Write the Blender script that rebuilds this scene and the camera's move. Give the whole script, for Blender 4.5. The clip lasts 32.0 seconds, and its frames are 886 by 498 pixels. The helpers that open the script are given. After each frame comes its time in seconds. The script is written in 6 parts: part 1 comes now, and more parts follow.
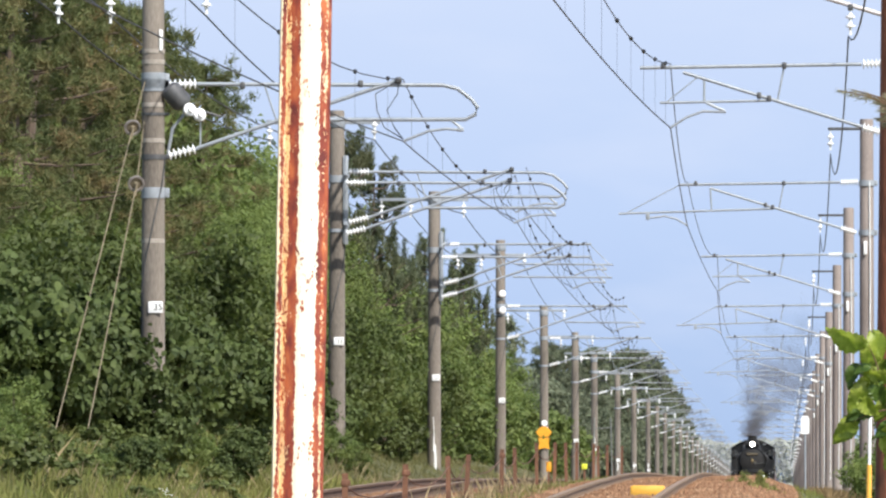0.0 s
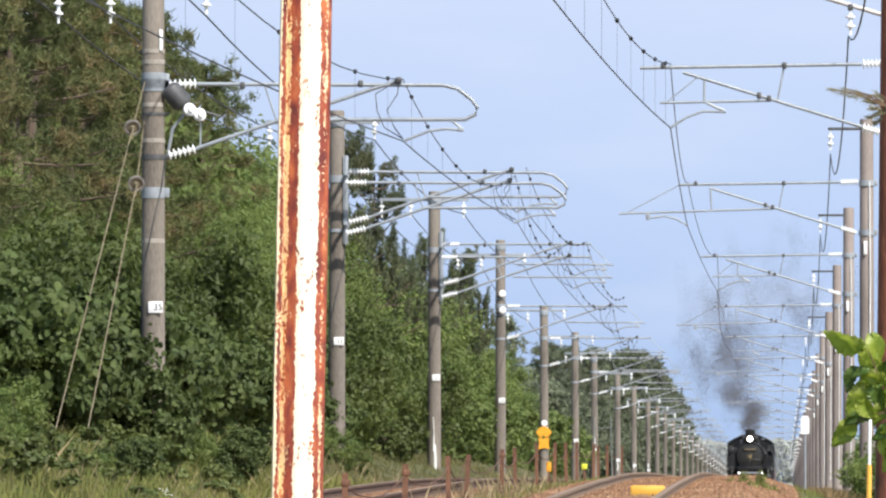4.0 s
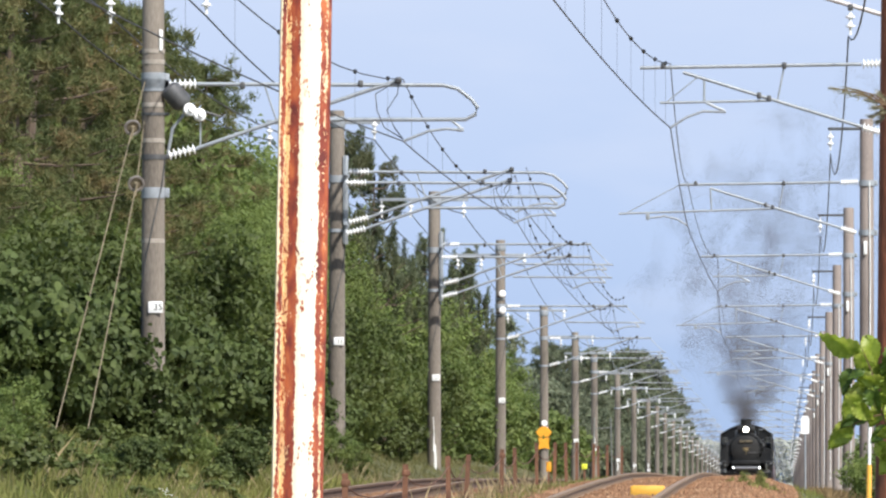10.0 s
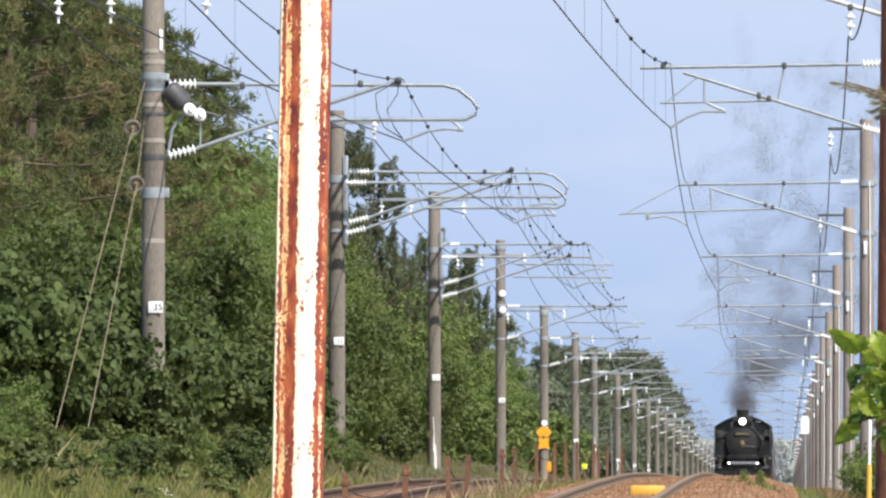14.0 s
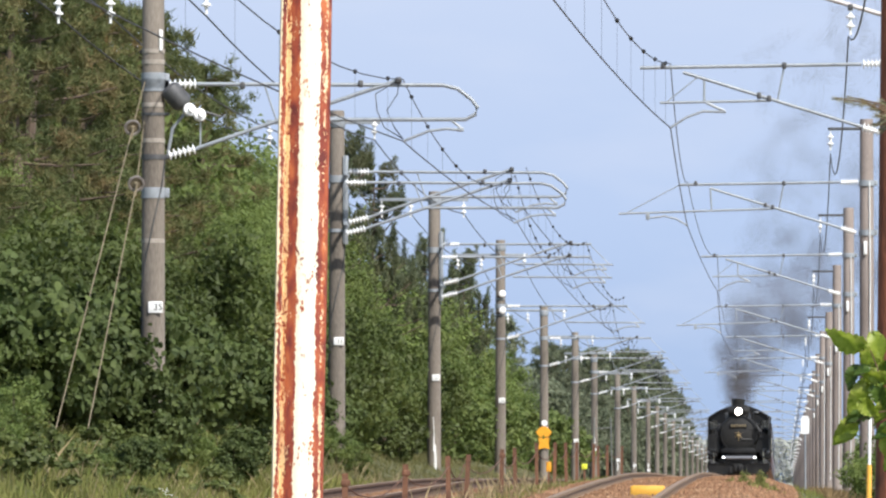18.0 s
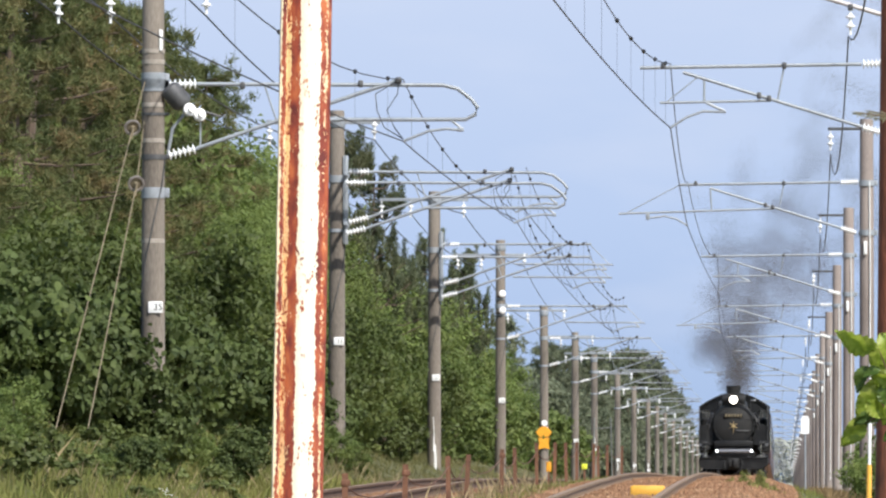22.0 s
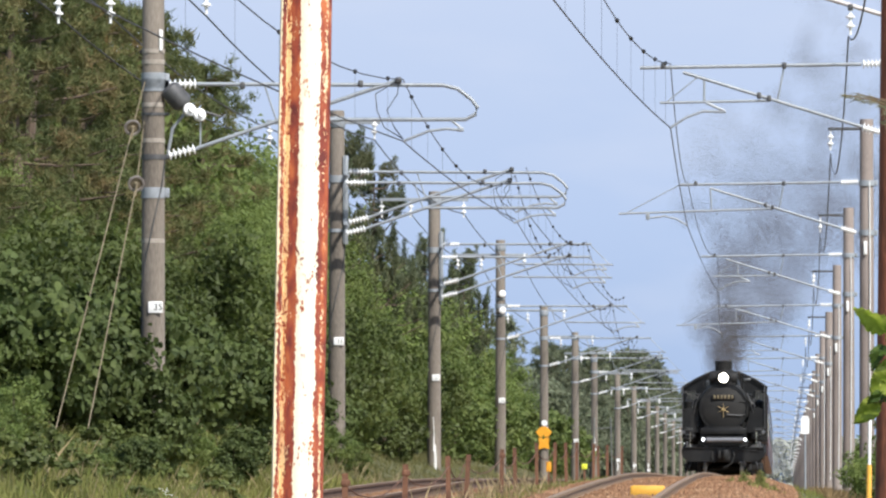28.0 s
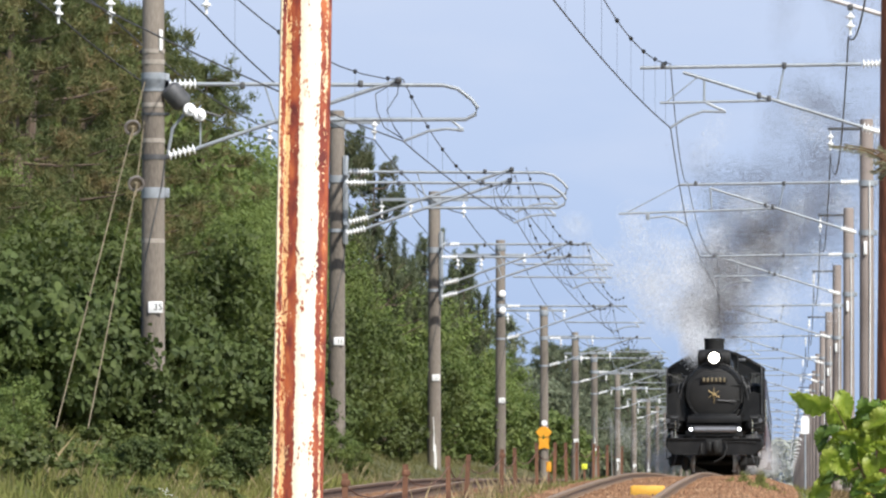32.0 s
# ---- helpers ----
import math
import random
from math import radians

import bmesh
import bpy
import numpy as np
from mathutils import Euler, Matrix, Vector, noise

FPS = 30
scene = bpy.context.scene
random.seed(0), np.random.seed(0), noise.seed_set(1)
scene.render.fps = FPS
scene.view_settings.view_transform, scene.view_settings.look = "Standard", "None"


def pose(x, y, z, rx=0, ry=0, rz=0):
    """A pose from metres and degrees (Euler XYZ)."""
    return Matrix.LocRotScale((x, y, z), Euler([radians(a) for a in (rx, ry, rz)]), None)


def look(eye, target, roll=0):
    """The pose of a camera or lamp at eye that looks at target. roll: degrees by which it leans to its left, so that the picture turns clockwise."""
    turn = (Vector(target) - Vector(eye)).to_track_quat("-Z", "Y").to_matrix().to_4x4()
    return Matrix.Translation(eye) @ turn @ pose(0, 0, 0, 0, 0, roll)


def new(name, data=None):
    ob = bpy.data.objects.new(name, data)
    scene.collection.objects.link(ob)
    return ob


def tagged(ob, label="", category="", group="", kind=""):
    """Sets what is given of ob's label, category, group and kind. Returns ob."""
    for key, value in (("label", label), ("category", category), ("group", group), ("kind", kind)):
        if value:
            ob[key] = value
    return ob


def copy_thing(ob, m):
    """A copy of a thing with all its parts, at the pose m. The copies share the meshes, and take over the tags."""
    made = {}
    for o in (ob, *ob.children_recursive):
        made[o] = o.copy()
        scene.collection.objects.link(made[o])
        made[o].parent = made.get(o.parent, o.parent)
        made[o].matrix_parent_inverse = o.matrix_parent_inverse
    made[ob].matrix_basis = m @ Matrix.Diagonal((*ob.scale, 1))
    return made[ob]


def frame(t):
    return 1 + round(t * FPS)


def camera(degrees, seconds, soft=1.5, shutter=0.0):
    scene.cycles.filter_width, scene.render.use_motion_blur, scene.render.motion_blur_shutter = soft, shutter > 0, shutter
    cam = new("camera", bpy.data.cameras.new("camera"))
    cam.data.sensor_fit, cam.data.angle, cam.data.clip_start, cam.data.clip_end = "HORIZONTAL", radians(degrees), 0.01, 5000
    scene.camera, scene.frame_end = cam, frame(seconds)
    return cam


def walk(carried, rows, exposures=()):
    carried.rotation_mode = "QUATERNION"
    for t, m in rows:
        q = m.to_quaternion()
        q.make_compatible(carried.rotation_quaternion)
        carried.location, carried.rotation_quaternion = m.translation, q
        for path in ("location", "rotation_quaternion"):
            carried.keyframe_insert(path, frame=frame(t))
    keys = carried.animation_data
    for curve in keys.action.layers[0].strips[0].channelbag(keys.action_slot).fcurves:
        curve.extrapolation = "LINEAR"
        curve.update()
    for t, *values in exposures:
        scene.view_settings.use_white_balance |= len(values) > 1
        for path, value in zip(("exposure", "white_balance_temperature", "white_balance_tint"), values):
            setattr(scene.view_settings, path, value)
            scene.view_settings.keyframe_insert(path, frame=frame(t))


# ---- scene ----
# The camera stands still beside the line; y runs along the track, x to the right of it, z up.
EYE = 1.6
cam = camera(5.7544, 32.0, 2.3)
STAND = pose(0, 0, EYE, 91.373, 0, 2.206)
walk(cam, [(0.0, STAND), (32.0, STAND)], exposures=[(0.0, 0.43), (12.0, 0.38), (20.0, 0.33), (32.0, 0.31)])

# ---- light ----
SUN_HIGH, SUN_TURN = 48.0, 142.0
world = bpy.data.worlds.new("daylight")
scene.world = world
world.use_nodes = True
wn = world.node_tree.nodes
sky = wn.new("ShaderNodeTexSky")
sky.sky_type, sky.sun_disc = "NISHITA", False
sky.sun_elevation, sky.sun_rotation = radians(SUN_HIGH), radians(SUN_TURN)
world.node_tree.links.new(sky.outputs[0], wn["Background"].inputs[0])
wn["Background"].inputs[1].default_value = 0.15
sun = new("sun", bpy.data.lights.new("sun", "SUN"))
sun.data.energy, sun.data.angle, sun.data.color = 5.0, radians(0.55), (1.0, 0.965, 0.90)
SUN_FROM = Vector((math.sin(radians(SUN_TURN)) * math.cos(radians(SUN_HIGH)),
                   math.cos(radians(SUN_TURN)) * math.cos(radians(SUN_HIGH)), math.sin(radians(SUN_HIGH))))
sun.matrix_world = look(SUN_FROM * 100, (0, 0, 0))


# ---- materials ----
def surface(name, colours, scale=4.0, rough=0.7, metal=0.0, bump=0.3, detail=60.0, stretch=(1, 1, 1), vary=0.0,
            leafy=0.0, where="Object", depth=0.01):
    """A material with grain at two scales between the given colours; vary: how much each object differs."""
    m = bpy.data.materials.new(name)
    m.use_nodes = True
    nt = m.node_tree
    n, link = nt.nodes, nt.links.new
    b = n["Principled BSDF"]
    b.inputs["Roughness"].default_value, b.inputs["Metallic"].default_value = rough, metal
    co, mp = n.new("ShaderNodeTexCoord"), n.new("ShaderNodeMapping")
    mp.inputs["Scale"].default_value = stretch
    link(co.outputs[where], mp.inputs[0])
    big, fine, ramp = n.new("ShaderNodeTexNoise"), n.new("ShaderNodeTexNoise"), n.new("ShaderNodeValToRGB")
    big.inputs["Scale"].default_value, fine.inputs["Scale"].default_value = scale, detail
    big.inputs["Detail"].default_value, fine.inputs["Detail"].default_value = 5, 3
    link(mp.outputs[0], big.inputs[0])
    link(mp.outputs[0], fine.inputs[0])
    mix = n.new("ShaderNodeMix")
    mix.inputs[0].default_value = 0.35
    link(big.outputs[0], mix.inputs[2])
    link(fine.outputs[0], mix.inputs[3])
    link(mix.outputs[0], ramp.inputs[0])
    el = ramp.color_ramp.elements
    while len(el) < len(colours):
        el.new(0.5)
    for i, c in enumerate(colours):
        el[i].position = 0.33 + 0.34 * i / max(1, len(colours) - 1)
        el[i].color = (*c, 1)
    out = ramp.outputs[0]
    if vary:
        info, hsv, mr = n.new("ShaderNodeObjectInfo"), n.new("ShaderNodeHueSaturation"), n.new("ShaderNodeMapRange")
        mr.inputs[3].default_value, mr.inputs[4].default_value = 1 - vary, 1 + vary
        link(info.outputs["Random"], mr.inputs[0])
        link(mr.outputs[0], hsv.inputs["Value"])
        link(out, hsv.inputs["Color"])
        out = hsv.outputs[0]
    if leafy:
        geo, hs2, mr2 = n.new("ShaderNodeNewGeometry"), n.new("ShaderNodeHueSaturation"), n.new("ShaderNodeMapRange")
        mr2.inputs[3].default_value, mr2.inputs[4].default_value = 0.78, 1.22
        link(geo.outputs["Random Per Island"], mr2.inputs[0])
        link(mr2.outputs[0], hs2.inputs["Value"])
        link(out, hs2.inputs["Color"])
        out = hs2.outputs[0]
        tr, ms = n.new("ShaderNodeBsdfTranslucent"), n.new("ShaderNodeMixShader")
        ms.inputs[0].default_value = leafy
        link(out, tr.inputs[0])
        link(b.outputs[0], ms.inputs[1])
        link(tr.outputs[0], ms.inputs[2])
        link(ms.outputs[0], n["Material Output"].inputs[0])
    link(out, b.inputs["Base Color"])
    if bump:
        bp = n.new("ShaderNodeBump")
        bp.inputs["Strength"].default_value, bp.inputs["Distance"].default_value = bump, depth
        link(fine.outputs[0], bp.inputs["Height"])
        link(bp.outputs[0], b.inputs["Normal"])
    return m


def glow(name, colour, strength):
    m = bpy.data.materials.new(name)
    m.use_nodes = True
    b = m.node_tree.nodes["Principled BSDF"]
    b.inputs["Base Color"].default_value = b.inputs["Emission Color"].default_value = (*colour, 1)
    b.inputs["Emission Strength"].default_value = strength
    return m


CONCRETE = surface("weathered_concrete", [(0.085, 0.07, 0.056), (0.165, 0.14, 0.115), (0.245, 0.212, 0.175)], 1.7, 0.85, bump=0.3, stretch=(1, 1, 0.18), vary=0.12)
CONCRETE_RED = surface("red_brown_concrete", [(0.15, 0.12, 0.104), (0.222, 0.184, 0.164), (0.29, 0.245, 0.22)], 1.2, 0.85, bump=0.25, stretch=(1, 1, 0.35), vary=0.1)
PALE_BAND = surface("pale_cement_stain", [(0.246, 0.212, 0.178), (0.357, 0.323, 0.281)], 14, 0.9)
GALV = surface("galvanised_steel", [(0.22, 0.24, 0.26), (0.33, 0.355, 0.385)], 6, 0.55, 0.15, 0.1)
DARK_STEEL = surface("dark_weathered_steel", [(0.06, 0.06, 0.065), (0.11, 0.11, 0.11)], 8, 0.55, 0.3, 0.1)
PORCELAIN = surface("white_porcelain", [(0.78, 0.78, 0.77), (0.88, 0.88, 0.87)], 8, 0.18, 0, 0.02)
COPPER = surface("dark_oxidised_wire", [(0.035, 0.035, 0.04), (0.07, 0.07, 0.08)], 3, 0.5, 0.5, 0)
PLATE = surface("white_enamel_plate", [(0.74, 0.74, 0.72), (0.85, 0.85, 0.83)], 10, 0.4, 0, 0.05)
INK = surface("black_enamel", [(0.03, 0.03, 0.03), (0.05, 0.05, 0.05)], 10, 0.5, 0, 0)
RUST = surface("flaking_rust", [(0.055, 0.027, 0.018), (0.115, 0.053, 0.031), (0.20, 0.095, 0.052)], 9, 0.9, 0, 0.6, stretch=(1, 1, 0.4), vary=0.15)
RAIL_SIDE = surface("rusty_rail_steel", [(0.192, 0.124, 0.072), (0.288, 0.2, 0.128)], 5, 0.6, 0.1, 0.3)
RAIL_DARK = surface("dark_rusty_rail_steel", [(0.085, 0.0467, 0.0298), (0.153, 0.0892, 0.0553)], 5, 0.8, 0.1, 0.3)
RAIL_TOP = surface("worn_rail_head", [(0.368, 0.304, 0.232), (0.464, 0.4, 0.32)], 3, 0.4, 0.3, 0.05)
BALLAST = surface("rust_stained_ballast", [(0.115, 0.052, 0.025), (0.215, 0.108, 0.052), (0.31, 0.19, 0.105)], 1.6, 0.95, 0, 0.8, 14, depth=0.04)
STONE = surface("ballast_stone", [(0.105, 0.047, 0.024), (0.21, 0.108, 0.055), (0.34, 0.22, 0.13)], 0.8, 0.95, leafy=0.02, bump=0.3)
TIE = surface("concrete_sleeper", [(0.176, 0.128, 0.096), (0.264, 0.216, 0.176)], 4, 0.9)
YELLOW = surface("yellow_paint", [(0.63, 0.324, 0.036), (0.738, 0.414, 0.063)], 8, 0.55)
ORANGE = surface("orange_paint", [(0.72, 0.297, 0.018), (0.81, 0.378, 0.027)], 8, 0.45)
LIME = surface("lime_yellow_paint", [(0.63, 0.675, 0.036), (0.72, 0.765, 0.054)], 8, 0.5)
GROUND = surface("grassy_soil", [(0.056, 0.052, 0.024), (0.08, 0.084, 0.032), (0.128, 0.112, 0.052)], 0.6, 0.95, 0, 0.8, 9, depth=0.05)
GRASS = surface("dry_summer_grass", [(0.082, 0.094, 0.029), (0.155, 0.150, 0.052), (0.31, 0.255, 0.11)], 1.6, 0.85, leafy=0.4, bump=0)
BARK = surface("grey_brown_bark", [(0.07, 0.05, 0.035), (0.14, 0.10, 0.075)], 5, 0.95, 0, 0.8, stretch=(1, 1, 0.25))
LEAF_MID = surface("broad_leaves", [(0.095, 0.142, 0.032), (0.145, 0.192, 0.045), (0.21, 0.245, 0.07)], 0.7, 0.65, vary=0.2, leafy=0.45, bump=0)
LEAF_DARK = surface("dark_shrub_leaves", [(0.060, 0.088, 0.019), (0.088, 0.118, 0.026), (0.128, 0.152, 0.037)], 0.8, 0.65, vary=0.15, leafy=0.45, bump=0)
LEAF_VINE = surface("broad_vine_leaves", [(0.052, 0.078, 0.019), (0.078, 0.108, 0.027), (0.118, 0.148, 0.04)], 1.4, 0.72, vary=0.12, leafy=0.4, bump=0)
NEEDLE = surface("pine_needles", [(0.07, 0.096, 0.032), (0.12, 0.14, 0.044), (0.28, 0.185, 0.088)], 1.0, 0.75, vary=0.12, leafy=0.4, bump=0)
NEEDLE_BLUE = surface("blue_green_needles", [(0.07, 0.09, 0.045), (0.115, 0.135, 0.066), (0.185, 0.175, 0.09)], 0.9, 0.75, vary=0.12, leafy=0.35, bump=0)
# Two greens for the near leaves, a bright one and a darker one.
LEAF_NEAR = surface("bright_near_leaves", [(0.17, 0.245, 0.022), (0.28, 0.36, 0.04), (0.42, 0.47, 0.09)], 14, 0.45, leafy=0.45, bump=0.15, vary=0.2)
LEAF_NEAR_DARK = surface("dark_near_leaves", [(0.05, 0.095, 0.014), (0.085, 0.145, 0.022), (0.14, 0.21, 0.036)], 14, 0.4, leafy=0.35, bump=0.15, vary=0.25)
LOCO = surface("black_oily_paint", [(0.0056, 0.0056, 0.0064), (0.0104, 0.0104, 0.0108), (0.0216, 0.0208, 0.02)], 2.2, 0.46, 0.05, 0.12)
LOCO.node_tree.nodes["Principled BSDF"].inputs["Specular IOR Level"].default_value = 0.3
LOCO_DULL = surface("sooty_black_iron", [(0.0048, 0.0048, 0.0048), (0.0128, 0.012, 0.0112)], 3, 0.75, 0.05, 0.3)
CHROME = surface("polished_steel", [(0.60, 0.60, 0.60), (0.72, 0.72, 0.72)], 6, 0.22, 1.0, 0.03)
BRASS = surface("dull_brass", [(0.30, 0.22, 0.10), (0.42, 0.31, 0.15)], 6, 0.5, 0.5, 0.03)
COACH = surface("dark_coach_paint", [(0.036, 0.016, 0.0176), (0.06, 0.024, 0.024)], 3, 0.35)
GLASS = surface("dark_window_glass", [(0.02, 0.025, 0.03), (0.03, 0.035, 0.04)], 3, 0.08, 0, 0)
LAMP_GLOW = glow("lit_headlamp_glass", (1.0, 0.93, 0.80), 9.0)
LEAF_WEED = surface("light_weed_leaves", [(0.0697, 0.0909, 0.0209), (0.105, 0.133, 0.0314), (0.153, 0.174, 0.0558)], 0.9, 0.65, vary=0.2, leafy=0.4, bump=0)


def vapour(name, colour):
    """Fine flecks that let half of the light through."""
    m = bpy.data.materials.new(name)
    m.use_nodes = True
    n, link = m.node_tree.nodes, m.node_tree.links.new
    n.remove(n["Principled BSDF"])
    df, tl, a = (n.new("ShaderNode" + k) for k in ("BsdfDiffuse", "BsdfTranslucent", "MixShader"))
    df.inputs[0].default_value = tl.inputs[0].default_value = (*colour, 1)
    a.inputs[0].default_value = 0.5
    link(df.outputs[0], a.inputs[1])
    link(tl.outputs[0], a.inputs[2])
    link(a.outputs[0], n["Material Output"].inputs[0])
    return m


SMOKE = vapour("sooty_smoke", (0.135, 0.114, 0.100))
STEAM = vapour("white_steam", (0.90, 0.90, 0.92))
RUSTY_WIRE = surface("brown_guy_wire", [(0.17, 0.136, 0.085), (0.238, 0.196, 0.128)], 8, 0.7, 0.1, 0)
GREY_PORCELAIN = surface("weathered_grey_porcelain", [(0.20, 0.175, 0.16), (0.30, 0.27, 0.25)], 8, 0.5, 0, 0.05)
CREAM = surface("worn_waist_band", [(0.13, 0.085, 0.085), (0.19, 0.12, 0.12)], 4, 0.4)
ROOF = surface("grey_coach_roof", [(0.07, 0.07, 0.075), (0.12, 0.12, 0.125)], 3, 0.7)
WEED = surface("trackside_weeds", [(0.115, 0.15, 0.028), (0.185, 0.20, 0.048), (0.29, 0.245, 0.085)], 0.8, 0.8, leafy=0.35, bump=0)
STRAW = surface("dry_straw", [(0.26, 0.20, 0.10), (0.42, 0.34, 0.19)], 2, 0.8, leafy=0.3, bump=0)
# Olive foliage for distant trees, paled in its colour to stand in for haze.
HAZE_FOLIAGE = surface("haze_paled_olive_foliage", [(0.12, 0.145, 0.085), (0.175, 0.198, 0.122), (0.235, 0.245, 0.165)], 0.3, 0.8, vary=0.2, leafy=0.5, bump=0)
DULL_STEEL = surface("dull_grey_steel", [(0.13, 0.14, 0.13), (0.2, 0.21, 0.2)], 6, 0.6, 0.1, 0.1)
HAY = surface("brown_dry_grass", [(0.12, 0.085, 0.035), (0.22, 0.145, 0.065), (0.36, 0.25, 0.13)], 0.9, 0.85, leafy=0.3, bump=0)
PALE_STEEL = surface("pale_pinkish_steel_paint", [(0.46, 0.42, 0.41), (0.60, 0.56, 0.55)], 6, 0.55, 0.1, 0.1)
TWIG = surface("brown_twig", [(0.10, 0.06, 0.03), (0.17, 0.11, 0.06)], 20, 0.9)

# ---- building tools ----
class Shape:
    """Gathers vertices and faces of one mesh."""

    def __init__(self):
        self.v, self.f = [], []

    def add(self, v, f):
        k = len(self.v)
        self.v += [tuple(p) for p in v]
        self.f += [tuple(i + k for i in q) for q in f]
        return self

    def box(self, c, s, bevel=0.0, turn=None):
        bm = bmesh.new()
        bmesh.ops.create_cube(bm, size=1.0)
        bmesh.ops.scale(bm, vec=s, verts=bm.verts)
        if bevel:
            bmesh.ops.bevel(bm, geom=bm.edges[:], offset=bevel, segments=2, profile=0.5, affect="EDGES")
        m = Matrix.Translation(c) @ (turn or Matrix())
        bm.verts.index_update()
        self.add([m @ p.co for p in bm.verts], [[p.index for p in q.verts] for q in bm.faces])
        bm.free()
        return self

    def tube(self, pts, r, n=8, r2=None):
        pts = [Vector(p) for p in pts]
        rows, k = [], len(pts)
        for i, p in enumerate(pts):
            d = (pts[min(i + 1, k - 1)] - pts[max(i - 1, 0)]).normalized()
            a = d.cross(Vector((0, 0, 1)))
            a = d.cross(Vector((1, 0, 0))) if a.length < 0.05 else a
            a.normalize()
            b = d.cross(a)
            q = r if r2 is None else r + (r2 - r) * i / (k - 1)
            rows.append([p + (a * math.cos(t) + b * math.sin(t)) * q for t in (2 * math.pi * j / n for j in range(n))])
        f = [(i * n + j, i * n + (j + 1) % n, (i + 1) * n + (j + 1) % n, (i + 1) * n + j) for i in range(k - 1) for j in range(n)]
        f += [tuple(range(n - 1, -1, -1)), tuple((k - 1) * n + j for j in range(n))]
        return self.add([p for row in rows for p in row], f)

    def lathe(self, o, axis, prof, n=20):
        """prof: (radius, distance along the axis) from the first end to the last."""
        d = Vector(axis).normalized()
        a = d.cross(Vector((0, 0, 1)))
        a = Vector((1, 0, 0)) if a.length < 0.05 else a.normalized()
        b = d.cross(a)
        v = [Vector(o) + d * h + (a * math.cos(2 * math.pi * j / n) + b * math.sin(2 * math.pi * j / n)) * max(q, 1e-4) for q, h in prof for j in range(n)]
        k = len(prof)
        f = [(i * n + j, i * n + (j + 1) % n, (i + 1) * n + (j + 1) % n, (i + 1) * n + j) for i in range(k - 1) for j in range(n)]
        f += [tuple(range(n - 1, -1, -1)), tuple((k - 1) * n + j for j in range(n))]
        return self.add(v, f)

    def slab(self, outline, axis, lo, hi):
        """A flat outline of (a, b) pushed along axis (0, 1 or 2) from lo to hi."""
        def place(a, b, h):
            return {0: (h, a, b), 1: (a, h, b), 2: (a, b, h)}[axis]
        k = len(outline)
        v = [place(a, b, lo) for a, b in outline] + [place(a, b, hi) for a, b in outline]
        f = [tuple(range(k - 1, -1, -1)), tuple(range(k, 2 * k))] + [(i, (i + 1) % k, (i + 1) % k + k, i + k) for i in range(k)]
        return self.add(v, f)

    def mesh(self, name, mat, smooth=True):
        me = bpy.data.meshes.new(name)
        me.from_pydata(self.v, [], self.f)
        me.materials.append(mat)
        me.validate()
        bm = bmesh.new()
        bm.from_mesh(me)
        bmesh.ops.recalc_face_normals(bm, faces=bm.faces[:])
        bm.to_mesh(me)
        bm.free()
        if smooth:
            me.shade_smooth()
            me.set_sharp_from_angle(angle=radians(40))
        return me


def part(name, shape, mat, parent, label="", at=None):
    """One mesh object under a thing or under a part."""
    me = shape.mesh(name, mat) if isinstance(shape, Shape) else shape
    ob = new(name, me)
    ob.parent = parent
    if at is not None:
        ob.matrix_basis = at
    return tagged(ob, label) if label else ob


def thing(name, m, label, category, group="", kind=""):
    ob = new(name)
    ob.matrix_basis = m
    return tagged(ob, label, category, group, kind)


def quads(name, v, mat, corners=4):
    """A mesh of loose flat pieces from an array of their corners."""
    v = np.asarray(v, dtype=np.float32).reshape(-1, 3)
    me = bpy.data.meshes.new(name)
    k = len(v) // corners
    me.vertices.add(len(v))
    me.vertices.foreach_set("co", v.ravel())
    me.loops.add(len(v))
    me.loops.foreach_set("vertex_index", np.arange(len(v), dtype=np.int32))
    me.polygons.add(k)
    me.polygons.foreach_set("loop_start", np.arange(0, len(v), corners, dtype=np.int32))
    me.materials.append(mat)
    me.update(calc_edges=True)
    return me


def leaves(rng, centres, long, wide, out, corners=3, jitter=0.4, hang=0.0, up=0.35):
    """Leaves at the centres, their faces turned roughly along out."""
    k = len(centres)
    n = out / (np.linalg.norm(out, axis=1)[:, None] + 1e-9) * 0.75 + rng.normal(size=(k, 3)) * 0.5 + np.array([0, 0, up])
    n /= np.linalg.norm(n, axis=1)[:, None] + 1e-9
    if hang:
        a = np.array([0, 0, -hang]) + rng.normal(size=(k, 3)) * 0.6
        a -= n * np.sum(a * n, axis=1)[:, None]
    else:
        a = np.cross(n, rng.normal(size=(k, 3)))
    a /= np.linalg.norm(a, axis=1)[:, None] + 1e-9
    b = np.cross(n, a)
    s = 1 + jitter * rng.uniform(-1, 1, (k, 1))
    a, b = a * long * s / 2, b * wide * s / 2
    if corners == 3:
        return np.stack([centres - a - b * 0.9, centres + a, centres - a * 0.7 + b], 1)
    return np.stack([centres - a, centres - a * 0.55 + b * 0.9, centres + a * 0.25 + b * 0.85, centres + a * 1.15, centres + a * 0.2 - b * 0.9, centres - a * 0.6 - b * 0.8], 1)


# ---- the line's course ----
RAIL_D = (0, 60, 96.3, 107, 128, 141, 157, 178, 197, 248, 357, 466, 563, 5000)
RAIL_Z = (-0.95, -0.62, -0.392, -0.327, -0.246, -0.208, -0.207, -0.263, -0.33, -0.50, -1.07, -1.79, -2.38, -29.0)
TRACKS = (-1.95, -5.5)


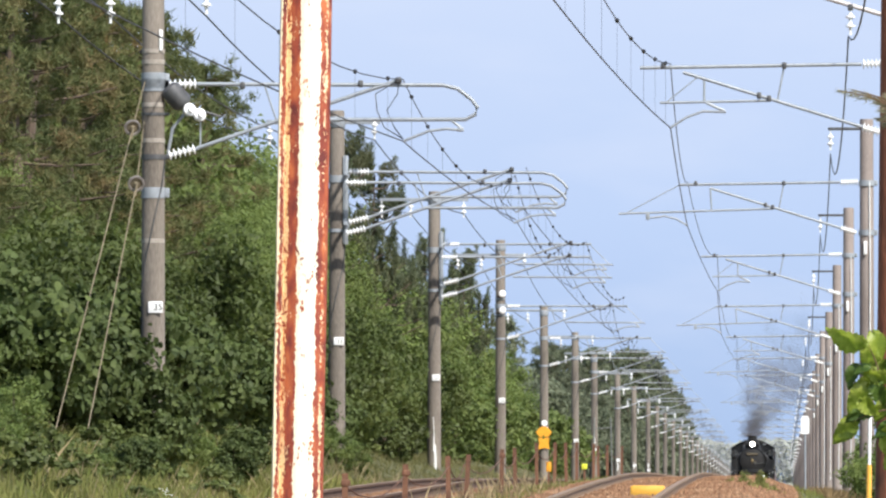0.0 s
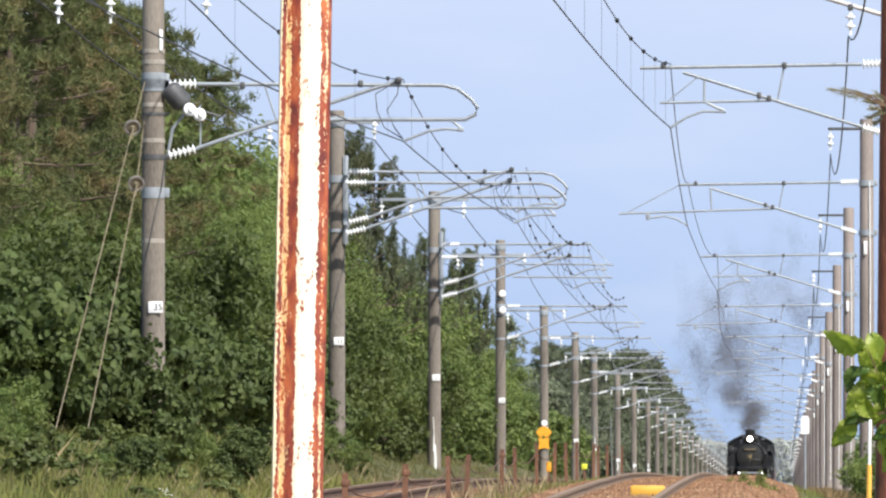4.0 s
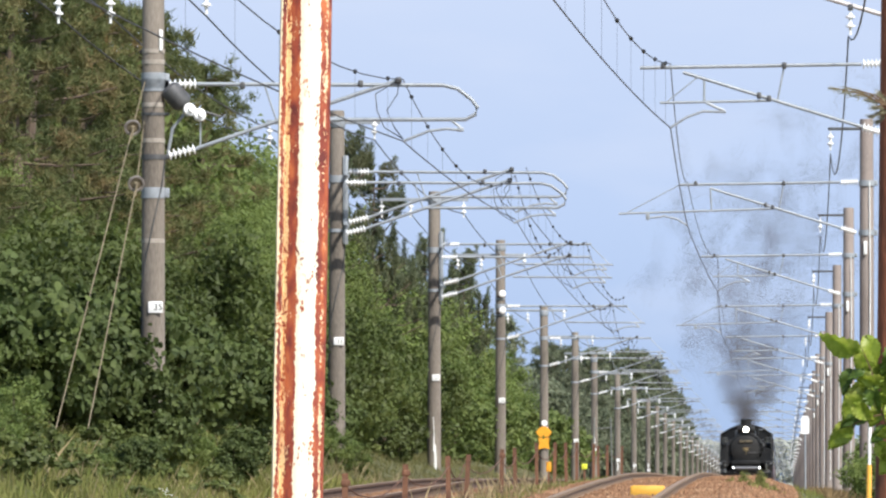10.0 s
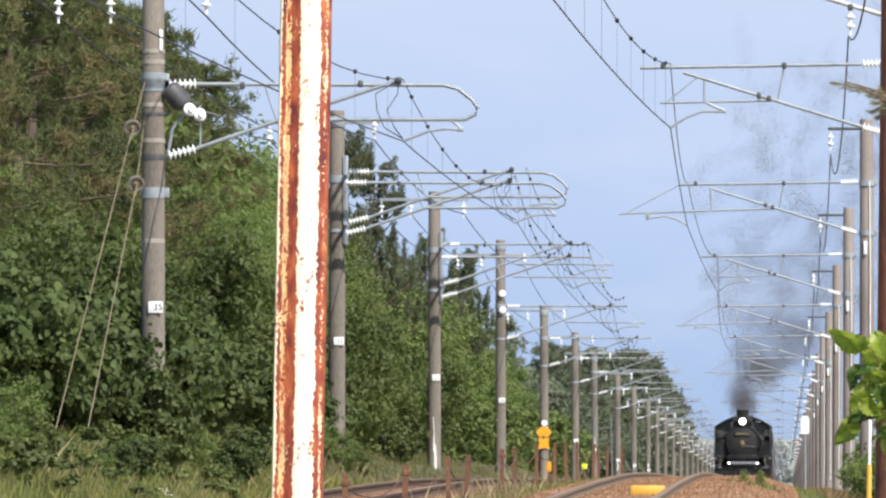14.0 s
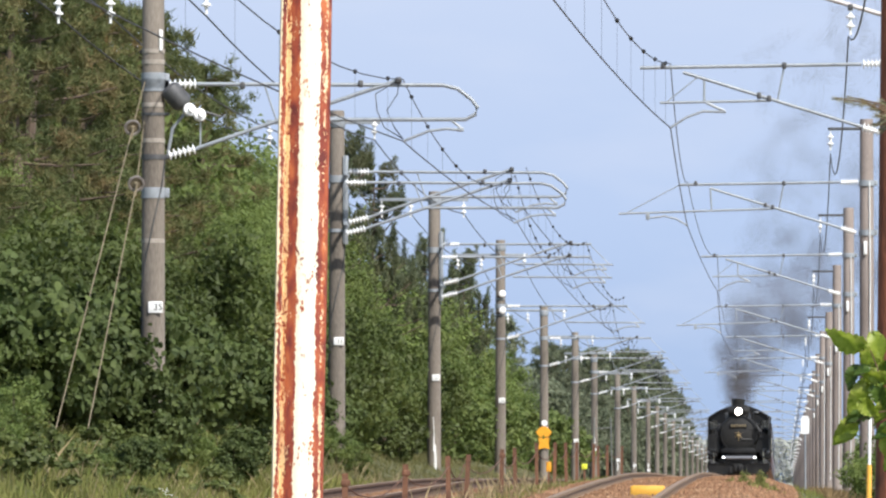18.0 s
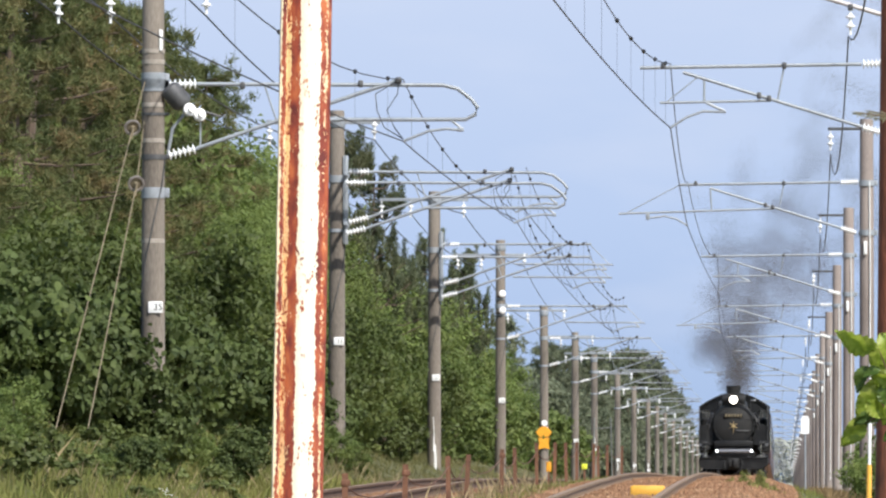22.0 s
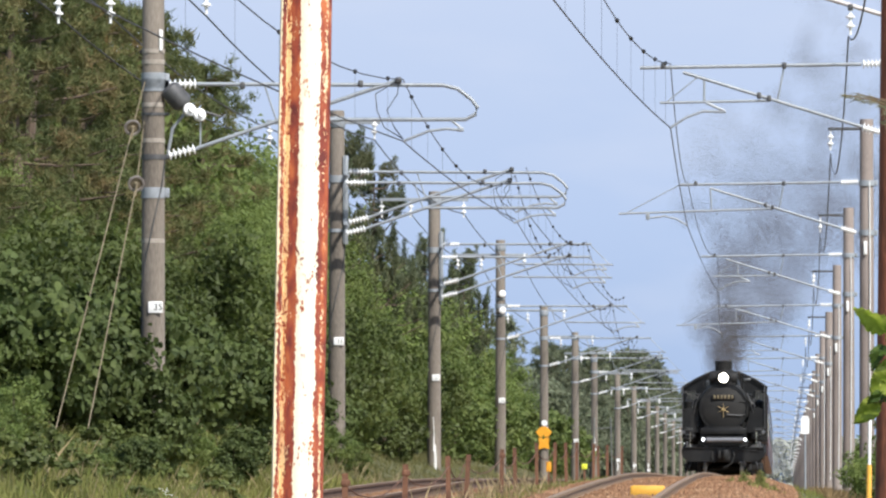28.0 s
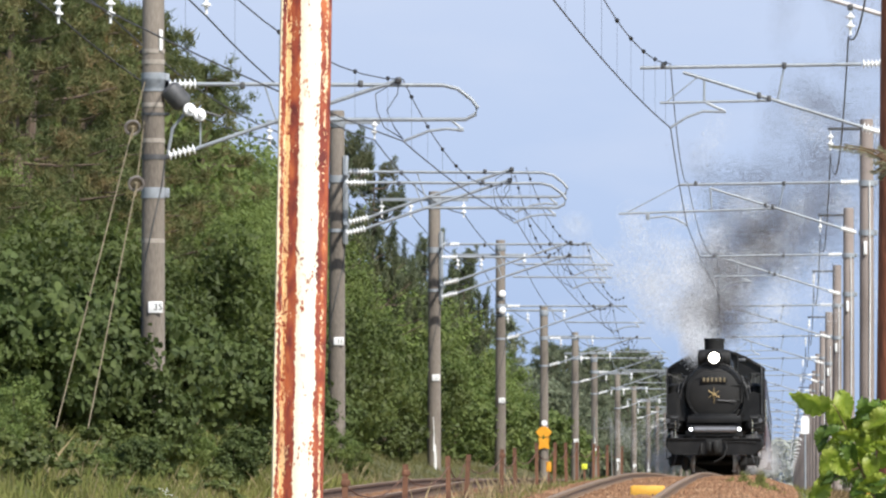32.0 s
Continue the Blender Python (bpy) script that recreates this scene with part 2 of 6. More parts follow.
def rail(d):
    """Height of the rail heads d metres down the line."""
    w = 5.0
    return EYE + sum(float(np.interp(d + o, RAIL_D, RAIL_Z)) for o in (-2 * w, -w, 0, w, 2 * w)) / 5


def bend(d):
    """The line swings off to the left before it reaches the camera."""
    return -max(0.0, 92.0 - d) ** 2 / 1300


def bank(x, d):
    """Height of the ground over the rail heads at x."""
    s = x - bend(d)
    prof_x = (-400, -60, -24, -14, -10.5, -8.9, -7.6, -6.8, -4.3, -3.7, -3.0, -0.45, 0.3, 1.3, 6, 30, 400)
    prof_z = (3.0, 3.0, 2.6, 1.4, 0.72, 0.25, -0.30, -0.27, -0.27, -0.25, -0.15, -0.10, -0.35, -0.62, -0.6, -0.8, -0.8)
    return float(np.interp(s, prof_x, prof_z))


# ---- ground, ballast and rails ----
def ground():
    xs = [-400, -150, -60, -35, -24, -19, -16, -14, -12, -10.5, -9.7, -8.9, -8.2, -7.6, -6.8, -6, -5, -4.2, -3.7, -3.2, -2.4, -1.4, -0.8, -0.45, 0, 0.3, 0.8, 1.3, 2, 3.5, 6, 12, 30, 90, 400]
    ds = list(range(-40, 60, 10)) + list(range(60, 260, 3)) + list(range(260, 700, 12)) + list(range(700, 4900, 120))
    v = []
    for d in ds:
        for x in xs:
            s = x + bend(d)
            lump = 0.05 * noise.noise((s * 0.7, d * 0.25, 0)) if abs(x + 3) > 5 else 0.015 * noise.noise((s * 2, d * 0.6, 3))
            v.append((s, d, rail(d) + bank(s, d) + lump))
    k = len(xs)
    f = [(i * k + j, i * k + j + 1, (i + 1) * k + j + 1, (i + 1) * k + j) for i in range(len(ds) - 1) for j in range(k - 1)]
    me = Shape().add(v, f).mesh("ground", GROUND)
    me.materials.append(BALLAST)
    for p in me.polygons:
        c = p.center
        s = c.x - bend(c.y)
        if -7.7 < s < 0.25:
            p.material_index = 1
    tagged(new("ground", me), "grassy railway bank with rust-stained ballast", "ground", kind="structure")


ground()


def track(centre, name):
    ob = thing(name, pose(0, 0, 0), "railway track with rusty rails on ballast", "track", "railway tracks", "structure")
    steps = list(range(20, 90, 6)) + list(range(90, 270, 3)) + list(range(270, 1500, 25))
    for side in (-0.57, 0.57):
        prof = [(-0.06, -0.15), (0.06, -0.15), (0.06, -0.137), (0.009, -0.12), (0.009, -0.045), (0.033, -0.035), (0.033, -0.004), (0.026, 0), (-0.026, 0), (-0.033, -0.004), (-0.033, -0.035), (-0.009, -0.045), (-0.009, -0.12), (-0.06, -0.137)]
        sh, k = Shape(), len(prof)
        v = [(centre + side + bend(d) + a, d, rail(d) + drop(centre, d) + b) for d in steps for a, b in prof]
        sh.add(v, [(i * k + j, i * k + (j + 1) % k, (i + 1) * k + (j + 1) % k, (i + 1) * k + j) for i in range(len(steps) - 1) for j in range(k)])
        r = part("rail", sh, RAIL_SIDE if centre > -3 else RAIL_DARK, ob)
        r.data.materials.append(RAIL_TOP if centre > -3 else RAIL_SIDE)
        for p in r.data.polygons:
            if p.normal.z > 0.8 and p.center.z > rail(p.center.y) + drop(centre, p.center.y) - 0.01:
                p.material_index = 1
    return ob


def drop(centre, d):
    return 0.0 if centre > -3 else -0.10


def sleepers(ob, centre, d0, d1):
    """Concrete sleepers, half sunk into the ballast."""
    me = Shape().slab([(-1.0, -0.17), (-1.0, -0.02), (-0.62, 0.0), (0.62, 0.0), (1.0, -0.02), (1.0, -0.17)], 1, -0.12, 0.12).mesh("sleeper", TIE)
    d = d0
    while d < d1:
        part("sleeper", me, None, ob, at=pose(centre + bend(d), d, rail(d) + drop(centre, d) - 0.15))
        d += 0.61


TRACK_A = track(TRACKS[0], "track_1")
TRACK_B = track(TRACKS[1], "track_2")
sleepers(TRACK_A, TRACKS[0], 88, 200)
sleepers(TRACK_B, TRACKS[1], 88, 200)

# ---- sky behind all ----
def backdrop():
    m = bpy.data.materials.new("hazy_blue_sky")
    m.use_nodes = True
    n, link = m.node_tree.nodes, m.node_tree.links.new
    n.remove(n["Principled BSDF"])
    em, co, sep, ramp = n.new("ShaderNodeEmission"), n.new("ShaderNodeTexCoord"), n.new("ShaderNodeSeparateXYZ"), n.new("ShaderNodeValToRGB")
    mr, nz, mx, mp = n.new("ShaderNodeMapRange"), n.new("ShaderNodeTexNoise"), n.new("ShaderNodeMix"), n.new("ShaderNodeMapping")
    link(co.outputs["Object"], sep.inputs[0])
    mr.inputs[1].default_value, mr.inputs[2].default_value = -60, 280
    link(sep.outputs[2], mr.inputs[0])
    link(mr.outputs[0], ramp.inputs[0])
    el = ramp.color_ramp.elements
    el[0].position, el[0].color = 0.1, (0.297, 0.408, 0.622, 1)
    el[1].position, el[1].color = 1.0, (0.49, 0.568, 0.738, 1)
    e2 = el.new(0.55)
    e2.color = (0.402, 0.506, 0.714, 1)
    mp.inputs["Scale"].default_value = (0.004, 0.004, 0.014)
    link(co.outputs["Object"], mp.inputs[0])
    link(mp.outputs[0], nz.inputs[0])
    nz.inputs["Scale"].default_value, nz.inputs["Detail"].default_value = 2.0, 4
    mx.data_type = "RGBA"
    cl = n.new("ShaderNodeMapRange")
    cl.inputs[1].default_value, cl.inputs[2].default_value, cl.inputs[4].default_value = 0.5, 0.85, 0.35
    link(nz.outputs[0], cl.inputs[0])
    link(cl.outputs[0], mx.inputs[0])
    link(ramp.outputs[0], mx.inputs[6])
    mx.inputs[7].default_value = (0.562, 0.616, 0.75, 1)
    link(mx.outputs[2], em.inputs[0])
    link(em.outputs[0], n["Material Output"].inputs[0])
    v, f = [], []
    for i in range(25):
        a = radians(-30 + 60 * i / 24)
        v += [(4600 * math.sin(a), 4600 * math.cos(a), -120), (4600 * math.sin(a), 4600 * math.cos(a), 900)]
    f = [(2 * i, 2 * i + 2, 2 * i + 3, 2 * i + 1) for i in range(24)]
    tagged(new("backdrop", Shape().add(v, f).mesh("backdrop", m)), "pale blue hazy summer sky", "sky", kind="structure")


backdrop()


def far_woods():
    """Trees that close the view where the line ends from sight, their haze mixed into the leaf colour."""
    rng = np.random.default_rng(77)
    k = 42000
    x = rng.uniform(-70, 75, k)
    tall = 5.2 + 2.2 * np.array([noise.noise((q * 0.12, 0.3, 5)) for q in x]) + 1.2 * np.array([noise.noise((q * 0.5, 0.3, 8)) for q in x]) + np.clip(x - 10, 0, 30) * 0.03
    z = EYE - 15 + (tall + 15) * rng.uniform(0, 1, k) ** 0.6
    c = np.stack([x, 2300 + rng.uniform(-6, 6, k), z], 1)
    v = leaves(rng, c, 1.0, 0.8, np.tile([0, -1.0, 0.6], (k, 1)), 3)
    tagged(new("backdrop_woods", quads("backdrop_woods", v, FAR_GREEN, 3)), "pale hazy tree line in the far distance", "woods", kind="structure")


# The haze of the distance is put into this pale leaf colour.
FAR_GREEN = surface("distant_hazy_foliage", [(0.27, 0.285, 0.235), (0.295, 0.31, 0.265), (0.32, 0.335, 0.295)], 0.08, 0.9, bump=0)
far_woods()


# ---- masts, arms and wires of the overhead line ----
def sheds(p, q, r, n):
    """A ribbed insulator between two points."""
    p, q = Vector(p), Vector(q)
    length, prof = (q - p).length, []
    for i in range(n):
        a, b = length * i / n, length * (i + 1) / n
        prof += [(r * 0.42, a), (r * 0.42, a + (b - a) * 0.3), (r, a + (b - a) * 0.42), (r, a + (b - a) * 0.58), (r * 0.42, a + (b - a) * 0.75)]
    return Shape().lathe(p, q - p, prof, 12)


def fit(pole, name, shape, mat, label=""):
    return part(name, shape, mat, pole, label)


def left_arm(pole, top, y=0.0, hook=True):
    """Hinged cantilever of the far track; top: height of its upper tube over the mast's foot."""
    t = 0.028
    fit(pole, "insulator", sheds((0.2, y, top), (0.62, y, top), 0.072, 6), PORCELAIN, "white ribbed porcelain insulator")
    fit(pole, "insulator", sheds((0.2, y, top - 1.0), (0.6, y, top - 0.9), 0.072, 6), PORCELAIN, "white ribbed porcelain insulator")
    if hook:
        fit(pole, "hooked_tube", Shape().tube([(0.6, y, top), (4.05, y, top - 0.02), (4.25, y, top - 0.07), (4.45, y, top - 0.22), (4.53, y, top - 0.33), (4.5, y, top - 0.43), (4.36, y, top - 0.50), (1.75, y, top - 0.50)], t, 8), GALV)
    else:
        fit(pole, "top_tube", Shape().tube([(0.6, y, top), (3.95, y, top)], t, 8), GALV)
        fit(pole, "lower_tube", Shape().tube([(2.0, y, top - 0.5), (4.5, y, top - 0.52)], t * 0.8, 8), GALV)
        fit(pole, "stay", Shape().tube([(3.9, y, top), (4.42, y, top - 0.52)], 0.012, 6), GALV)
    fit(pole, "strut", Shape().tube([(0.58, y, top - 0.91), (1.75, y, top - 0.51), (3.4, y, top + 0.04)], t, 8), GALV)
    fit(pole, "hanger", Shape().tube([(1.55, y, top), (1.72, y, top - 0.5)], 0.014, 6), GALV)
    fit(pole, "bracket", Shape().tube([(4.15, y, top - 0.50), (4.3, y, top - 0.62)], 0.02, 6).box((4.3, y, top - 0.64), (0.08, 0.05, 0.06), 0.01), GALV)
    fit(pole, "registration_arm", Shape().tube([(4.3, y, top - 0.65), (4.1, y, top - 0.63), (3.85, y, top - 0.66), (3.5, y, top - 0.80)], 0.019, 8), GALV)
    for q in (-0.12, 0.02):
        fit(pole, "jumper", Shape().tube([(3.43, y, top + 0.05), (3.38 + q * 2.2, y - 0.2, top - 0.15), (3.26 + q, y - 0.3, top - 0.38), (3.36 + q, y - 0.3, top - 0.62), (3.5, y - 0.2, top - 0.78)], 0.008, 5), COPPER)
    fit(pole, "clamp", Shape().box((3.43, y, top + 0.05), (0.09, 0.12, 0.08), 0.02), DARK_STEEL)
    fit(pole, "clamp", Shape().box((2.9, y, top), (0.07, 0.1, 0.1), 0.02), DARK_STEEL)
    fit(pole, "clamp", Shape().box((1.25, y, top - 0.02), (0.07, 0.1, 0.1), 0.02), DARK_STEEL)


def right_arm(pole, top, kind):
    """Hinged cantilever of the near track, reaching to the left."""
    t = 0.028
    fit(pole, "insulator", sheds((-0.18, 0, top + 0.03), (-0.55, 0, top + 0.02), 0.075, 6), PORCELAIN, "white ribbed porcelain insulator")
    fit(pole, "insulator", sheds((-0.22, 0, top - 1.03), (-0.55, 0, top - 0.93), 0.075, 6), PORCELAIN, "white ribbed porcelain insulator")
    fit(pole, "top_tube", Shape().tube([(-0.55, 0, top + 0.02), (-3.9, 0, top - 0.03)], t, 8), GALV)
    fit(pole, "strut", Shape().tube([(-0.53, 0, top - 0.935), (-3.25, 0, top - 0.10)], t * 0.9, 8), GALV)
    fit(pole, "hanger", Shape().tube([(-1.72, 0, top), (-1.82, 0, top - 0.52)], 0.016, 6), GALV)
    for x in (-1.72, -3.55):
        fit(pole, "clamp", Shape().box((x, 0, top), (0.07, 0.1, 0.1), 0.02), DARK_STEEL)
    for x in (-1.95, -2.1):
        fit(pole, "clamp", Shape().box((x, 0, top - 0.10 - (x + 3.25) * 0.307), (0.07, 0.1, 0.1), 0.02), DARK_STEEL)
    if kind == "A":
        fit(pole, "lower_tube", Shape().tube([(-1.95, 0, top - 0.53), (-3.6, 0, top - 0.56)], 0.02, 8), GALV)
        fit(pole, "stay", Shape().tube([(-2.93, 0, top - 0.2), (-2.93, 0, top - 0.56)], 0.02, 6), GALV)
        fit(pole, "stay", Shape().tube([(-3.0, 0, top - 0.15), (-3.5, 0, top - 0.55)], 0.01, 6), GALV)
        fit(pole, "registration_arm", Shape().tube([(-2.9, 0, top - 0.56), (-2.62, 0, top - 0.69)], 0.024, 6).tube([(-2.6, 0, top - 0.70), (-2.95, 0, top - 0.69), (-3.2, 0, top - 0.78), (-3.45, 0, top - 0.94)], 0.019, 8), GALV)
    else:
        fit(pole, "lower_tube", Shape().tube([(-1.95, 0, top - 0.53), (-5.15, 0, top - 0.63)], 0.022, 8), GALV)
        fit(pole, "stay", Shape().tube([(-3.25, 0, top - 0.1), (-3.22, 0, top - 0.56)], 0.02, 6), GALV)
        fit(pole, "stay", Shape().tube([(-3.9, 0, top - 0.04), (-5.0, 0, top - 0.62)], 0.013, 6), GALV)
        fit(pole, "registration_arm", Shape().box((-4.55, 0, top - 0.69), (0.08, 0.06, 0.14), 0.01).tube([(-4.5, 0, top - 0.72), (-4.2, 0, top - 0.68), (-3.95, 0, top - 0.74), (-3.72, 0, top - 0.88)], 0.019, 8), GALV)


LEFT_X, RIGHT_X = -8.78, 1.75
LEFT_D = [122.8, 173.6, 222.3, 274.5, 324.6, 373.2, 411.3, 469.1, 520.8, 575.5, 617, 658.5] + [708 + 50 * i for i in range(16)]
LEFT_TOP = [9.3, 7.15, 7.2, 7.5, 6.55, 6.6, 6.35, 6.4] + [6.5] * 30
ARM_Z = [6.83, 6.93, 7.0, 7.04] + [6.42] * 30
LEFT_ARM = [5.52, 5.80, 5.72, 5.44, 5.40, 5.5, 5.55] + [5.6] * 30
RIGHT_D = [83.3 + 50 * i for i in range(26)]
RIGHT_TOP = [7.4, 7.36, 7.37, 7.13, 6.95, 6.55, 6.85] + [6.8] * 30
RIGHT_ARM = [6.25, 6.2, 6.04, 5.87, 5.65, 5.63, 5.68, 5.75] + [5.7] * 30


def mast(x, d, height, mat, r=0.158):
    """A tapered concrete mast; its origin lies at rail level."""
    foot = bank(x, d) - 0.6
    far = d > 420
    ob = thing("overhead_line_mast", pose(x, d, rail(d)), "round concrete railway mast carrying a steel wire arm", "mast", "overhead line masts")
    n = 12 if far else 24
    part("shaft", Shape().lathe((0, 0, foot), (0, 0, 1), [(r * 1.08, 0), (r * 0.93, height - foot - 0.03), (r * 0.85, height - foot)], n), mat, ob)
    return ob


def collar(ob, z, h=0.09, mat=None, r=0.168):
    part("collar", Shape().lathe((0, 0, z - h / 2), (0, 0, 1), [(r, 0), (r, h)], 24).box((0.19, 0, z), (0.07, 0.1, h * 0.9), 0.01), mat or GALV, ob)


def hung(ob, x, z, drop_to=0.33, r=0.07):
    """A string of two porcelain discs under a cross-arm."""
    part("insulator", Shape().tube([(x, 0, z), (x, 0, z - 0.08)], 0.012, 6).lathe((x, 0, z - 0.08), (0, 0, -1), [(0.025, 0), (0.03, 0.03), (r, 0.055), (r, 0.075), (0.03, 0.085), (0.024, 0.16), (0.03, 0.17), (r, 0.195), (r, 0.215), (0.03, 0.225), (0.02, 0.28)], 14).tube([(x, 0, z - 0.36), (x, 0, z - 0.42)], 0.02, 6), PORCELAIN, ob, "white porcelain disc insulator")


for i, d in enumerate(LEFT_D):
    ob = mast(LEFT_X, d, LEFT_TOP[i], CONCRETE)
    top = LEFT_ARM[i]
    if i in (1, 2):
        left_arm(ob, top + 0.16, 0.6, i == 1)
        left_arm(ob, top - (0.09 if i == 1 else 0.19), -0.6, i == 1)
        part("mounting_rail", Shape().box((0.19, 0, top + 0.08), (0.06, 1.3, 0.07), 0.01), GALV, ob)
        part("mounting_rail", Shape().box((0.19, 0, top - 0.9), (0.06, 1.3, 0.07), 0.01), GALV, ob)
        part("mounting_plate", Shape().box((0.175, -0.1, top - 0.42), (0.1, 0.09, 1.75), 0.01).box((0.175, -0.15, top - 0.42), (0.02, 0.02, 1.75)), GALV, ob)
    else:
        left_arm(ob, top, 0.0, i == 0)
    arm_z = ARM_Z[i]
    part("cross_arm", Shape().box((-0.28, 0.2, arm_z), (2.25, 0.08, 0.08), 0.01), GALV, ob)
    hung(ob, -1.33, arm_z - 0.04)
    hung(ob, -0.6, arm_z - 0.04)
    hung(ob, 0.74, arm_z - 0.04 if i == 2 else arm_z + 0.08)
    if i < 10:
        plate_z = [2.40, 2.60, 2.50, 2.50, 2.05, 2.0, 1.9, 1.8, 1.8, 1.8][i]
        part("number_plate", Shape().box((0.045, -0.172, plate_z), (0.2, 0.02, 0.16), 0.004), PLATE, ob, "small white enamel plate")
        for s in ([0.045, 0.10] if i else []):
            part("plate_mark", Shape().box((s, -0.1835, plate_z), (0.016, 0.003, 0.09)), DULL_STEEL, ob)

    # weather bands and clamps
    for z in ([5.95, 5.80, 5.2, 4.7, 3.3] if i == 0 else []):
        part("cement_ring", Shape().lathe((0, 0, z), (0, 0, 1), [(0.164, 0), (0.164, 0.06)], 24), PALE_BAND, ob)
    if 0 < i < 7:
        part("top_band", Shape().lathe((0, 0, LEFT_TOP[i] - 0.34), (0, 0, 1), [(0.155, 0), (0.163, 0.01), (0.163, 0.21), (0.155, 0.22)], 24), GALV, ob, "pale galvanised band")
    if i == 3:
        for z in (5.82, 5.31):
            part("knob", Shape().lathe((0.05, -0.15, z), (0.2, -1, 0), [(0.05, 0), (0.10, 0.03), (0.11, 0.09), (0.06, 0.12)], 16), PORCELAIN, ob, "white porcelain knob")
            part("collar", Shape().lathe((0, 0, z - 0.18), (0, 0, 1), [(0.166, 0), (0.166, 0.05)], 24), GALV, ob)
    if i < 8:
        collar(ob, top, 0.14)
        collar(ob, top - 1.02, 0.07, DARK_STEEL if i == 0 else GALV)
    # a thin dark line that slants down across the shaft
    part("slant_line", Shape().tube([(0.17, -0.05, 4.5), (0.13, -0.125, 4.1), (0.02, -0.176, 3.6), (-0.09, -0.15, 3.1), (-0.16, -0.06, 2.6), (-0.175, 0.0, 1.0), (-0.18, 0.0, -0.3)], 0.010, 5), DARK_STEEL, ob)
    if i == 0:
        collar(ob, 4.0, 0.15)
        collar(ob, 5.55, 0.26)
        collar(ob, 5.1, 0.04, DARK_STEEL)
        part("warning_strip", Shape().box((0.115, -0.135, 6.13), (0.05, 0.02, 0.29), 0.005, Matrix.Rotation(0.6, 4, "Z")), PLATE, ob, "white plastic strip")
        drum = part("arrester", Shape().lathe((0.2, -0.05, 5.48), (0.62, 0.0, -0.66), [(0.09, 0), (0.15, 0.05), (0.15, 0.3), (0.11, 0.36)], 20), DARK_STEEL, ob, "dark grey cylinder on the mast")
        for a, b in ((0.50, 5.15), (0.64, 5.08)):
            part("bobbin", Shape().lathe((a, -0.1, b), (0.5, -0.8, 0.2), [(0.05, -0.02), (0.088, 0.0), (0.092, 0.05), (0.06, 0.07)], 18).lathe((a, -0.12, b), (0.5, -0.8, 0.2), [(0.04, 0.06), (0.045, 0.10)], 12), PORCELAIN, drum, "white porcelain bobbin")
        part("brace", Shape().tube([(0.2, 0, 4.52), (0.27, 0, 4.9), (0.45, 0, 5.12)], 0.022, 8), GALV, ob)
        part("drop_link", Shape().tube([(0.66, 0, 4.62), (0.66, 0, 5.0)], 0.014, 6), GALV, ob)
        part("spring_rod", Shape().tube([(0.7, 0, 5.14), (0.95, 0, 5.06)], 0.018, 6), DARK_STEEL, ob)
        for a, b, c, e in (((-0.1, 5.6), (-0.25, 4.95), (-0.27, 4.85), (-0.86, 0.45)), ((-0.12, 5.0), (-0.2, 4.17), (-0.22, 4.05), (-0.42, 0.45))):
            guy = part("guy_wire", Shape().tube([(a[0], -0.1, a[1]), (b[0], -0.35, b[1]), (c[0], -0.4, c[1]), (e[0], -6.8, e[1])], 0.0085, 6), RUSTY_WIRE, ob, "brown twisted guy wire")
            dish = part("disc", Shape().lathe((b[0] - 0.01, -0.40, b[1] - 0.05), (0.15, -0.9, -0.42), [(0.04, -0.05), (0.10, -0.02), (0.118, 0.0), (0.118, 0.02), (0.092, 0.022), (0.088, 0.0), (0.03, -0.01)], 22), GREY_PORCELAIN, guy, "weathered grey dished insulator")
            part("core", Shape().lathe((b[0] - 0.008, -0.402, b[1] - 0.051), (0.15, -0.9, -0.42), [(0.082, -0.004), (0.078, 0.004), (0.03, 0.008), (0.028, 0.05)], 16).tube([(b[0], -0.45, b[1] - 0.06), (c[0], -0.45, c[1] - 0.1)], 0.015, 8), RUSTY_WIRE, dish, "brown cemented core")
        cu = bpy.data.curves.new("number", "FONT")
        cu.body, cu.size, cu.extrude, cu.align_x, cu.align_y = "35", 0.13, 0.001, "CENTER", "CENTER"
        cu.materials.append(INK)
        tx = new("number", cu)
        tx.parent, tx.matrix_basis = ob, pose(0.08, -0.1845, 2.40, 90)
    if i in (4,):
        part("marker_board", Shape().slab([(-0.29, 1.93), (-0.16, 2.1), (0.0, 2.17), (0.16, 2.1), (0.29, 1.93), (0.16, 1.76), (-0.16, 1.76)], 1, -0.21, -0.19), ORANGE, ob, "orange diamond marker board")
        part("marker_flag", Shape().slab([(-0.2, 1.73), (0.2, 1.73), (0.17, 1.52), (0.21, 1.3), (0.02, 1.36), (-0.2, 1.3), (-0.17, 1.52)], 1, -0.215, -0.2), ORANGE, ob, "orange notched marker board")
        part("marker_cap", Shape().lathe((0.02, -0.2, 2.27), (0, -1, 0), [(0.11, 0), (0.11, 0.02)], 16), PLATE, ob, "white round cap plate")
    streak = {2: (-0.2, 1.5), 6: (2.05, 2.8), 7: (1.25, 1.95), 8: (1.6, 2.05), 9: (1.9, 2.4)}.get(i)
    if streak:
        lo, hi = streak
        drip = Shape()
        for q, w, a, b in ((0.0, 0.026, 0.0, 0.75), (0.03, 0.034, 0.2, 0.6), (-0.015, 0.02, 0.5, 1.0), (0.02, 0.018, 0.0, 0.3)):
            u, v2 = lo + (hi - lo) * a, lo + (hi - lo) * b
